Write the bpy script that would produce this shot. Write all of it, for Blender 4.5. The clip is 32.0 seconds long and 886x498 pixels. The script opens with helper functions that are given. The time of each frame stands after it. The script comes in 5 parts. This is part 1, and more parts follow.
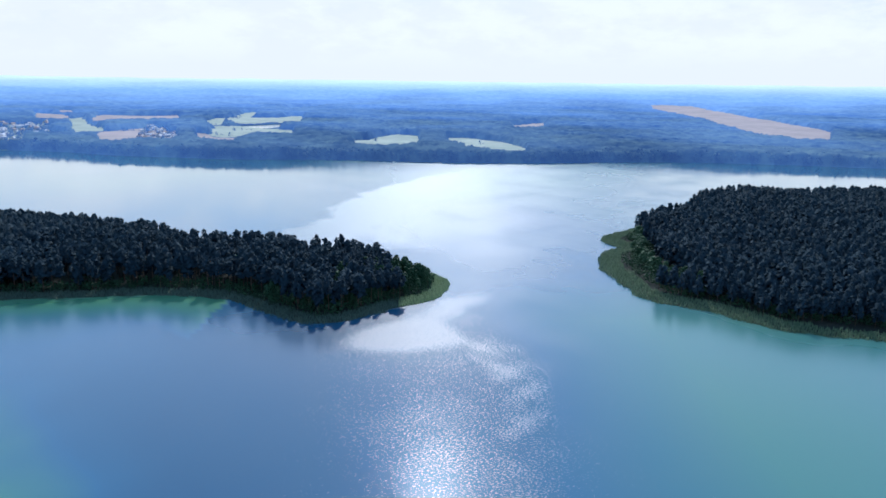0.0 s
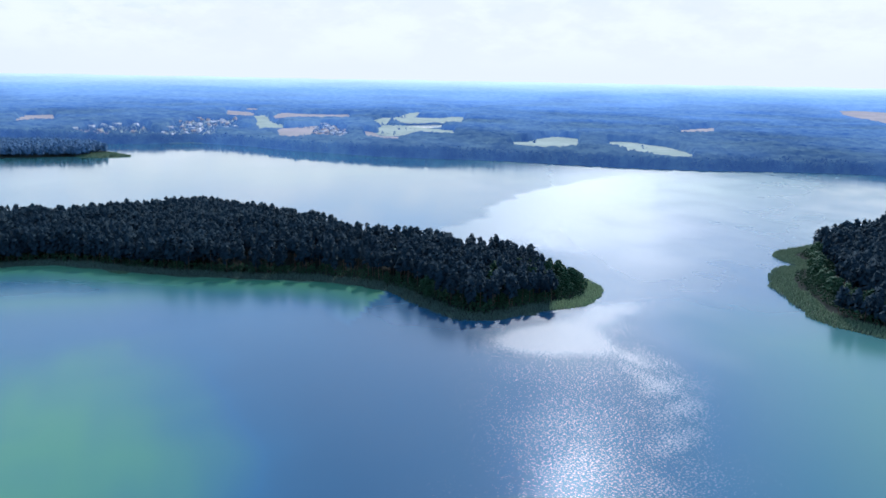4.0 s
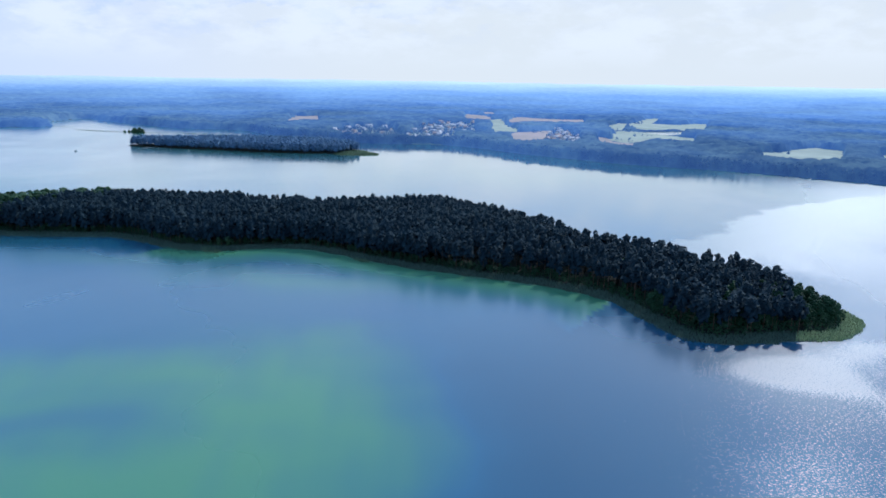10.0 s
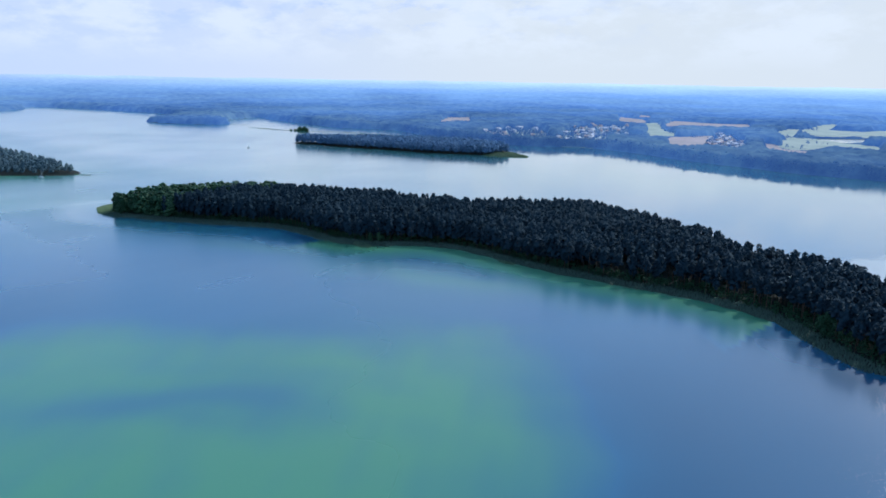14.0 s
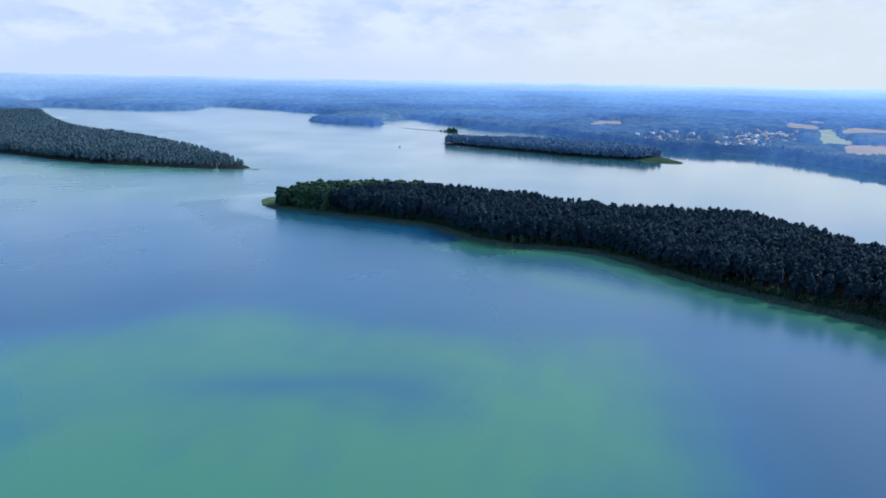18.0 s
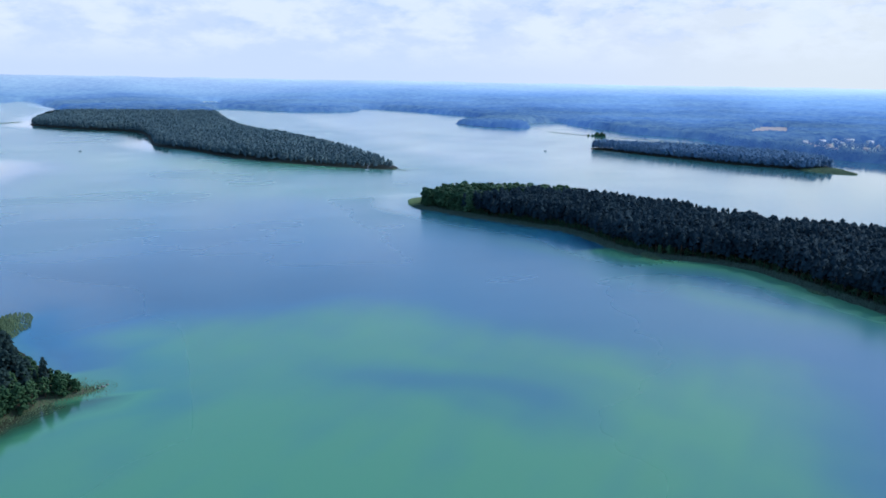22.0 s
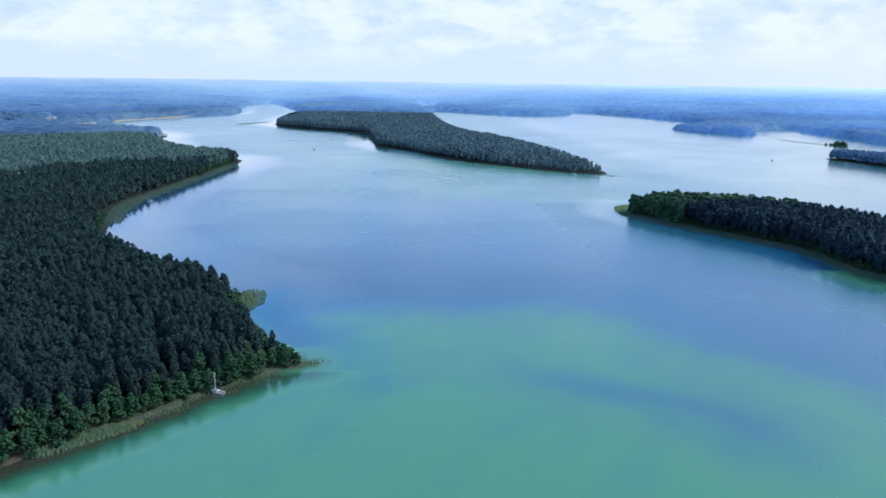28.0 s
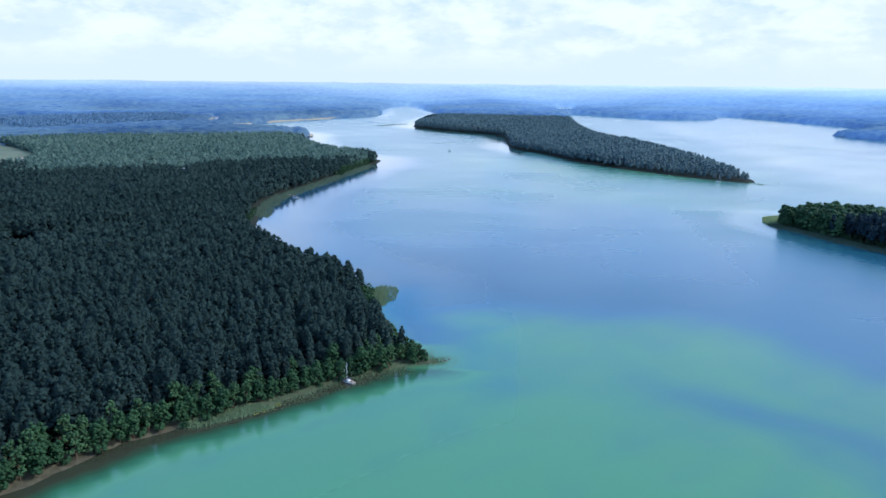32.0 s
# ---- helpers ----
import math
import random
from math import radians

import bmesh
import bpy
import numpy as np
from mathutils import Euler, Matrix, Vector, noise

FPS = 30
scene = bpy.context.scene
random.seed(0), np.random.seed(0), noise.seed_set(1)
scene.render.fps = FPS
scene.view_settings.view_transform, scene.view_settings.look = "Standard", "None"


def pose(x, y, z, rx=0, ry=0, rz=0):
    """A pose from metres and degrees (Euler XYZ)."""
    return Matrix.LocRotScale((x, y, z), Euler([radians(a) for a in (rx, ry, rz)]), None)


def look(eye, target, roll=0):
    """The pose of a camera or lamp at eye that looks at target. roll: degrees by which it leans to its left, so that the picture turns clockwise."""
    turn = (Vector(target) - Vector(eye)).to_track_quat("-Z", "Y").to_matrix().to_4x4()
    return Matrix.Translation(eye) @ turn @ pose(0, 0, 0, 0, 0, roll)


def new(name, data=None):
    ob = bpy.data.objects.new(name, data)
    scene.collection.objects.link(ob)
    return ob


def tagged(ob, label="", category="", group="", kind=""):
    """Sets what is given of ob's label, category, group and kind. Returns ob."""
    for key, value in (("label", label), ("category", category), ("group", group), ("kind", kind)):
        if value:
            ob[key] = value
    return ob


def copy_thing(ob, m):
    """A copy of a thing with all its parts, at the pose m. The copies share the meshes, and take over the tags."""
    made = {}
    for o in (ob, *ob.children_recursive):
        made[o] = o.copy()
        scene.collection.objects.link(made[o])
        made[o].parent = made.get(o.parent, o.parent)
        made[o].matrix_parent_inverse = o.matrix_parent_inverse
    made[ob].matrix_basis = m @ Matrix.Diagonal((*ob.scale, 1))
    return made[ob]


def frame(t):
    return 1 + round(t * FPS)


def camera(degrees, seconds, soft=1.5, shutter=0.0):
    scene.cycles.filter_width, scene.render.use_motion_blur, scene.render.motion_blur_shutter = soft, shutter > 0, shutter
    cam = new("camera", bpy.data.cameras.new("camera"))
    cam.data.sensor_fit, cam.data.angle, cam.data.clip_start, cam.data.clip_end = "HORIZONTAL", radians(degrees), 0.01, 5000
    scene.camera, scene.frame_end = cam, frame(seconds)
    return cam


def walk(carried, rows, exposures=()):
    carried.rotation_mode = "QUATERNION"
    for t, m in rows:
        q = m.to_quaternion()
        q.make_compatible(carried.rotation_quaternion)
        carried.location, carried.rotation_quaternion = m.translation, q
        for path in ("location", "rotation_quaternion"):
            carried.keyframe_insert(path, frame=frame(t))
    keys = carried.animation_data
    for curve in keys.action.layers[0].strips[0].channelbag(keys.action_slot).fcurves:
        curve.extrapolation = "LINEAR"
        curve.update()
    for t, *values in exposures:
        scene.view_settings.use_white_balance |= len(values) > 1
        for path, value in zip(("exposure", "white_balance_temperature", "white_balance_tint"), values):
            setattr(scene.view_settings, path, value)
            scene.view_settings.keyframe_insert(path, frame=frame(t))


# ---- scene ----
cam = camera(65.40, 32.0, soft=1.65)

PATH = [
    (0, (0.00, 0.00, 119.92), (-0.000, 97.174, 96.309), 0.74),
    (1, (-0.23, -0.49, 119.98), (-5.743, 96.529, 96.380), 0.72),
    (2, (-0.46, -1.00, 120.02), (-11.508, 95.547, 96.410), 0.74),
    (3, (-0.70, -1.47, 120.06), (-17.150, 94.294, 96.433), 0.86),
    (3.5, (-0.82, -1.69, 120.07), (-19.928, 93.574, 96.406), 0.93),
    (5.5, (-1.25, -2.46, 120.10), (-30.772, 90.077, 96.333), 1.12),
    (6, (-1.34, -2.59, 120.10), (-33.404, 89.108, 96.351), 1.08),
    (7, (-1.52, -2.61, 120.08), (-38.616, 87.194, 96.426), 0.98),
    (8, (-1.79, -2.37, 120.08), (-43.804, 85.265, 96.521), 0.96),
    (9, (-2.29, -1.97, 120.05), (-49.005, 83.240, 96.439), 0.94),
    (10, (-3.09, -1.47, 120.02), (-54.367, 81.083, 96.442), 0.93),
    (11, (-4.03, -0.95, 119.95), (-59.656, 78.739, 96.394), 1.00),
    (12, (-4.85, -0.53, 119.86), (-64.675, 76.035, 96.224), 1.00),
    (13, (-5.36, -0.23, 119.82), (-69.181, 73.039, 96.180), 1.00),
    (14, (-5.62, -0.11, 119.85), (-73.216, 69.696, 96.216), 0.97),
    (14.5, (-5.69, -0.11, 119.86), (-75.128, 67.857, 96.215), 0.93),
    (16.5, (-5.83, -0.21, 119.92), (-82.066, 60.009, 96.240), 0.93),
    (17, (-5.84, -0.24, 119.94), (-83.604, 57.997, 96.264), 0.97),
    (18, (-5.83, -0.31, 119.98), (-86.513, 53.802, 96.277), 1.08),
    (19, (-5.79, -0.39, 120.00), (-89.196, 49.433, 96.295), 1.12),
    (20, (-5.73, -0.47, 120.04), (-91.644, 44.906, 96.389), 1.11),
    (21, (-5.61, -0.59, 120.08), (-93.774, 40.291, 96.506), 1.05),
    (22, (-5.43, -0.77, 120.09), (-95.597, 35.477, 96.518), 1.00),
    (23, (-5.22, -0.93, 120.07), (-97.137, 30.580, 96.449), 0.89),
    (24, (-5.05, -0.98, 120.04), (-98.429, 25.905, 96.439), 0.84),
    (25, (-4.93, -0.95, 120.00), (-99.541, 21.290, 96.459), 0.79),
    (25.5, (-4.89, -0.94, 119.98), (-100.029, 18.954, 96.470), 0.80),
    (27.5, (-4.78, -0.99, 119.96), (-101.419, 9.491, 96.496), 0.76),
    (28, (-4.76, -0.99, 119.96), (-101.622, 7.132, 96.471), 0.75),
    (29, (-4.73, -0.99, 119.99), (-101.872, 2.451, 96.508), 0.72),
    (30, (-4.66, -1.00, 120.01), (-101.867, -2.298, 96.569), 0.65),
    (31, (-4.56, -1.01, 120.01), (-101.601, -6.998, 96.635), 0.65),
    (32, (-4.41, -1.03, 120.00), (-101.070, -11.665, 96.671), 0.63),
]
walk(cam, [(t, look(eye, target, roll)) for t, eye, target, roll in PATH],
     exposures=[(0.0, 0.38, 5900, 11), (6.0, 0.36, 5900, 11), (9.0, 0.26, 5850, 10), (13.0, 0.17, 5750, 10), (22.0, 0.21, 5800, 10), (25.0, 0.26, 5850, 10), (28.0, 0.38, 5850, 10), (32.0, 0.49, 5850, 10)])

# ---------------------------------------------------------------- light
SUN_ELEV, SUN_AZIM = 37.0, -1.0          # degrees; azimuth clockwise from +Y
sun = new("sun", bpy.data.lights.new("sun", "SUN"))
sun.data.energy, sun.data.angle, sun.data.color = 1.8, radians(1.5), (1.0, 0.96, 0.90)
_sd = Vector((math.sin(radians(SUN_AZIM)) * math.cos(radians(SUN_ELEV)),
              math.cos(radians(SUN_AZIM)) * math.cos(radians(SUN_ELEV)), math.sin(radians(SUN_ELEV))))
sun.matrix_world = look((0, 0, 900), Vector((0, 0, 900)) - _sd)

world = bpy.data.worlds.new("sky")
scene.world = world
world.use_nodes = True
wn, wl = world.node_tree.nodes, world.node_tree.links
wn.clear()


sky = wn.new("ShaderNodeTexSky")
sky.sky_type, sky.sun_disc = "NISHITA", False
sky.sun_elevation, sky.sun_rotation = radians(SUN_ELEV), radians(SUN_AZIM)
sky.air_density, sky.dust_density, sky.ozone_density = 1.0, 0.4, 3.5
SKY = 0.12


def wmath(op, a, c=None):
    n = wn.new("ShaderNodeMath")
    n.operation, n.use_clamp = op, op == "MULTIPLY"
    for slot, v in ((0, a), (1, c)):
        if isinstance(v, (int, float)):
            n.inputs[slot].default_value = v
        elif v is not None:
            wl.new(v, n.inputs[slot])
    return n.outputs[0]


def wrange(v, a, c, lo=0.0, hi=1.0):
    n = wn.new("ShaderNodeMapRange")
    n.interpolation_type = "SMOOTHSTEP"
    for key, value in (("From Min", a), ("From Max", c), ("To Min", lo), ("To Max", hi)):
        n.inputs[key].default_value = value
    wl.new(v, n.inputs["Value"])
    return n.outputs["Result"]


def wmix(f, a, c):
    n = wn.new("ShaderNodeMix")
    n.data_type = "RGBA"
    wl.new(f, n.inputs["Factor"])
    for key, v in (("A", a), ("B", c)):
        if isinstance(v, tuple):
            n.inputs[key].default_value = (*[u / SKY for u in v], 1)
        else:
            wl.new(v, n.inputs[key])
    return n.outputs["Result"]


coord = wn.new("ShaderNodeTexCoord")
axes = wn.new("ShaderNodeSeparateXYZ")
wl.new(coord.outputs["Generated"], axes.inputs[0])
toward = wn.new("ShaderNodeVectorMath")
toward.operation = "DOT_PRODUCT"
toward.inputs[1].default_value = (math.sin(radians(SUN_AZIM)), math.cos(radians(SUN_AZIM)), 0)
wl.new(coord.outputs["Generated"], toward.inputs[0])
# a bright haze lies low over the land, white towards the sun and clearer behind; puffs of cloud float over it
haze = wmix(wrange(toward.outputs["Value"], 0.25, 0.86), (0.56, 0.64, 0.82), (0.675, 0.705, 0.712))
low = wmix(wrange(toward.outputs["Value"], -0.98, -0.62), (0.26, 0.37, 0.64), haze)
squash = wn.new("ShaderNodeMapping")
squash.inputs["Scale"].default_value = (1.0, 1.0, 2.5)
wl.new(coord.outputs["Generated"], squash.inputs["Vector"])
puff, wisp = wn.new("ShaderNodeTexNoise"), wn.new("ShaderNodeTexNoise")
for n, scale, detail, rough in ((puff, 10.0, 7.0, 0.60), (wisp, 17.0, 6.0, 0.62)):
    n.inputs["Scale"].default_value, n.inputs["Detail"].default_value, n.inputs["Roughness"].default_value = scale, detail, rough
    wl.new(squash.outputs["Vector"], n.inputs["Vector"])
cloud = wrange(puff.outputs["Fac"], 0.40, 0.62)
blue = wmix(wrange(toward.outputs["Value"], 0.05, 0.85), (0.17, 0.45, 0.89), (0.42, 0.58, 0.83))
thin = wmix(wrange(axes.outputs["Z"], 0.10, 0.75, 0.90, 0.20), sky.outputs["Color"], blue)
high = wmix(wmath("MULTIPLY", cloud, wrange(axes.outputs["Z"], 0.12, 0.6, 0.30, 0.10)), thin, (0.80, 0.83, 0.88))
# blue gaps open over the haze, away from the sun's glare
gap = wmath("MULTIPLY", wrange(wisp.outputs["Fac"], 0.46, 0.62), wrange(axes.outputs["Z"], 0.035, 0.10, 0.0, 0.48))
clear = wmix(wmath("MULTIPLY", gap, wrange(toward.outputs["Value"], 0.74, 0.93, 1.0, 0.12)), low, (0.40, 0.53, 0.86))
dome = wmix(wrange(axes.outputs["Z"], 0.08, 0.26, 0.0, 0.94), clear, high)
heap = wmath("MULTIPLY", wmath("MULTIPLY", cloud, wrange(axes.outputs["Z"], 0.15, 0.32, 1.0, 0.10)), wrange(axes.outputs["Z"], 0.008, 0.060, 0.0, 0.68))
lit = wmix(heap, dome, (0.75, 0.785, 0.815))
bg = wn.new("ShaderNodeBackground")
bg.inputs["Strength"].default_value = SKY
wl.new(lit, bg.inputs["Color"])
out = wn.new("ShaderNodeOutputWorld")
wl.new(bg.outputs["Background"], out.inputs["Surface"])


# ---------------------------------------------------------------- materials
def material(name, low, high, rough=0.8, scale=0.2, spread=0.0, bump=0.0, spec=0.3, second=0.02, metal=0.0, tree=0.0):
    """A surface that varies between two colours by grain, by a broad pattern and, with spread, from piece to piece,
    or, with tree, from one tree of a wood to the next."""
    m = bpy.data.materials.new(name)
    m.use_nodes = True
    nt = m.node_tree
    bsdf = nt.nodes["Principled BSDF"]
    bsdf.inputs["Roughness"].default_value = rough
    bsdf.inputs["Metallic"].default_value = metal
    bsdf.inputs["Specular IOR Level"].default_value = spec
    where = nt.nodes.new("ShaderNodeNewGeometry")
    grain, broad = nt.nodes.new("ShaderNodeTexNoise"), nt.nodes.new("ShaderNodeTexNoise")
    for n, sc in ((grain, scale), (broad, second)):
        n.inputs["Scale"].default_value, n.inputs["Detail"].default_value = sc, 4.0
        nt.links.new(where.outputs["Position"], n.inputs["Vector"])
    add = nt.nodes.new("ShaderNodeMath")
    add.operation = "ADD"
    nt.links.new(grain.outputs["Fac"], add.inputs[0])
    nt.links.new(broad.outputs["Fac"], add.inputs[1])
    last = add
    if spread:
        wide = nt.nodes.new("ShaderNodeMath")
        wide.operation = "MULTIPLY_ADD"
        wide.inputs[1].default_value = spread
        nt.links.new(where.outputs["Random Per Island"], wide.inputs[0])
        nt.links.new(add.outputs[0], wide.inputs[2])
        last = wide
    if tree:
        tone, wide = nt.nodes.new("ShaderNodeAttribute"), nt.nodes.new("ShaderNodeMath")
        tone.attribute_name = "tone"
        wide.operation = "MULTIPLY_ADD"
        wide.inputs[1].default_value = tree
        nt.links.new(tone.outputs["Fac"], wide.inputs[0])
        nt.links.new(last.outputs[0], wide.inputs[2])
        last = wide
    fit = nt.nodes.new("ShaderNodeMapRange")
    fit.inputs["From Min"].default_value, fit.inputs["From Max"].default_value = 0.7, 1.3 + spread + tree
    nt.links.new(last.outputs[0], fit.inputs["Value"])
    mix = nt.nodes.new("ShaderNodeMix")
    mix.data_type = "RGBA"
    mix.inputs["A"].default_value, mix.inputs["B"].default_value = (*low, 1), (*high, 1)
    nt.links.new(fit.outputs["Result"], mix.inputs["Factor"])
    nt.links.new(mix.outputs["Result"], bsdf.inputs["Base Color"])
    if bump:
        b = nt.nodes.new("ShaderNodeBump")
        b.inputs["Strength"].default_value = bump
        nt.links.new(grain.outputs["Fac"], b.inputs["Height"])
        nt.links.new(b.outputs["Normal"], bsdf.inputs["Normal"])
    return m


PINE = material("pine_needles", (0.014, 0.031, 0.031), (0.036, 0.067, 0.060), 0.8, 0.35, 0.22, spec=0.12, tree=0.45)
LEAF = material("broad_leaves", (0.022, 0.064, 0.028), (0.072, 0.150, 0.060), 0.65, 0.6, 0.4)
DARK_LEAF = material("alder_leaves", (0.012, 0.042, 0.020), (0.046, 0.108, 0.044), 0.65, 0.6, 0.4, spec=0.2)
# the islands' blue haze is put into this needle colour
MIST_PINE = material("hazed_island_needles", (0.011, 0.028, 0.039), (0.030, 0.058, 0.074), 0.8, 0.35, 0.15, spec=0.10, tree=0.4)
BARK = material("bark", (0.07, 0.045, 0.03), (0.20, 0.13, 0.09), 0.9, 2.0)
# two needle colours lightened and blued to stand in for distance haze
BLUE_PINE = material("hazed_headland_needles", (0.045, 0.095, 0.122), (0.140, 0.206, 0.212), 0.8, 0.3, 0.3, spec=0.12, second=0.012, tree=0.7)
HAZE_PINE = material("hazed_distant_needles", (0.075, 0.160, 0.270), (0.165, 0.275, 0.400), 0.8, 0.3, 0.3, spec=0.12, second=0.012, tree=0.7)
# a lit copy of the pine needles: sunlight is put into the colour
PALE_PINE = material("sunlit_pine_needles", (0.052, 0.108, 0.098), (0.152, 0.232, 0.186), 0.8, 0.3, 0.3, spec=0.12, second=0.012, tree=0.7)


def haze_glow_wood():
    """Far woods whose surface glows bluer and paler with distance, in place of haze."""
    m = material("haze_glow_woods", (0.004, 0.018, 0.026), (0.150, 0.205, 0.140), 0.9, 0.035, 0.0, 0.0, 0.0, 0.0022)
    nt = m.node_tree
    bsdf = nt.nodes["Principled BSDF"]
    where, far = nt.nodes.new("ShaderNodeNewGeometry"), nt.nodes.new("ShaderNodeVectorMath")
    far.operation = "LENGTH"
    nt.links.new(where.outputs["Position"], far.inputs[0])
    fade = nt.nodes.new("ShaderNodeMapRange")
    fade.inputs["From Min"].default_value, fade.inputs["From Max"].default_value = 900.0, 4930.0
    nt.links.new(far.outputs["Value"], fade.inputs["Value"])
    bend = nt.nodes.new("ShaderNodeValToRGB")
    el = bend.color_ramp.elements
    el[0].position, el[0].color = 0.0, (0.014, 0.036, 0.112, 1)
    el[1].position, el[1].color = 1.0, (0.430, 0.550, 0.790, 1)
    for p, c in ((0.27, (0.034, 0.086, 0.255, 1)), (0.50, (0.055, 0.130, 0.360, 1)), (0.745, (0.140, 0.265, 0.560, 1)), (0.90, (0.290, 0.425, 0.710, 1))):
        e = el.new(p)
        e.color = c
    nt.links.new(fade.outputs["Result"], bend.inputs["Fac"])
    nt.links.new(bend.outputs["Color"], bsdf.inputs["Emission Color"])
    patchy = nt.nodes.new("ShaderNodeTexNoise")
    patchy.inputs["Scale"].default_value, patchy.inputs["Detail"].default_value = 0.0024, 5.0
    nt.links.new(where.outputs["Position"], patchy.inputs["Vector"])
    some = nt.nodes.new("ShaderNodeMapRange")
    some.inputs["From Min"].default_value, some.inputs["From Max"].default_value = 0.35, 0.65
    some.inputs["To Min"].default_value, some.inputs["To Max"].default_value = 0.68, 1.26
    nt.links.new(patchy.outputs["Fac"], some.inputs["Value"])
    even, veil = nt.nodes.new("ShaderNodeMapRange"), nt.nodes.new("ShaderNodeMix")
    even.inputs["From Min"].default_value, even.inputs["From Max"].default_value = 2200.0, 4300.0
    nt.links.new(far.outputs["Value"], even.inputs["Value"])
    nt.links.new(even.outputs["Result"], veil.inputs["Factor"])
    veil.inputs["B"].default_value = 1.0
    # the glow put in for haze is stronger below the sun
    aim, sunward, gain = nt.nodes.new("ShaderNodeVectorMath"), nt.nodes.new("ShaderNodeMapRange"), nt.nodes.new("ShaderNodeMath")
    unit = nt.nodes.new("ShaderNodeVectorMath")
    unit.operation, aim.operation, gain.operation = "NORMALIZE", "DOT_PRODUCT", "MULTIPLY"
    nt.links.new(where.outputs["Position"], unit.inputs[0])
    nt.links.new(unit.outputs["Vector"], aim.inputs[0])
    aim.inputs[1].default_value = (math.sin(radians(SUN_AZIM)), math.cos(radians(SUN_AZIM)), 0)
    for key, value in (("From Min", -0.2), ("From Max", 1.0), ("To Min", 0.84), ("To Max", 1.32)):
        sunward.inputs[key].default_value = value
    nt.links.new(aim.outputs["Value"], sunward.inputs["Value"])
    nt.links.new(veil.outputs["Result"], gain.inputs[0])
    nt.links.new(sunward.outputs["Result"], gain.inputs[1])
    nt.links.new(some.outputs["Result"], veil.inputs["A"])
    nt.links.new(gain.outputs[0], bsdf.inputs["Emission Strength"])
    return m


HAZE_GLOW = haze_glow_wood()
SOIL = material("forest_floor", (0.014, 0.020, 0.015), (0.044, 0.050, 0.036), 0.95, 0.3)
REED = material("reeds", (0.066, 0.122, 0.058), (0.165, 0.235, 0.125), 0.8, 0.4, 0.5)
# a lighter copy for reeds in the sun
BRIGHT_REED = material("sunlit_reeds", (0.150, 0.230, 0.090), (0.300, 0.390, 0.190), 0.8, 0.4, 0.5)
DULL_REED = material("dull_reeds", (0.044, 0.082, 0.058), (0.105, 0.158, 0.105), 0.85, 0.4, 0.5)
# field colours, paled to carry some distance haze
MEADOW = material("meadow", (0.38, 0.45, 0.37), (0.56, 0.61, 0.50), 0.9, 0.05, 0.0, 0.0, 0.2, 0.01)
STUBBLE = material("stubble", (0.44, 0.37, 0.35), (0.60, 0.50, 0.47), 0.9, 0.05, 0.0, 0.0, 0.2, 0.01)
MUD = material("wet_sand", (0.085, 0.078, 0.048), (0.190, 0.170, 0.110), 0.7, 0.5, 0.0, 0.0, 0.4, 0.08)
SAND = material("sand", (0.40, 0.34, 0.24), (0.58, 0.50, 0.38), 0.9, 0.3)


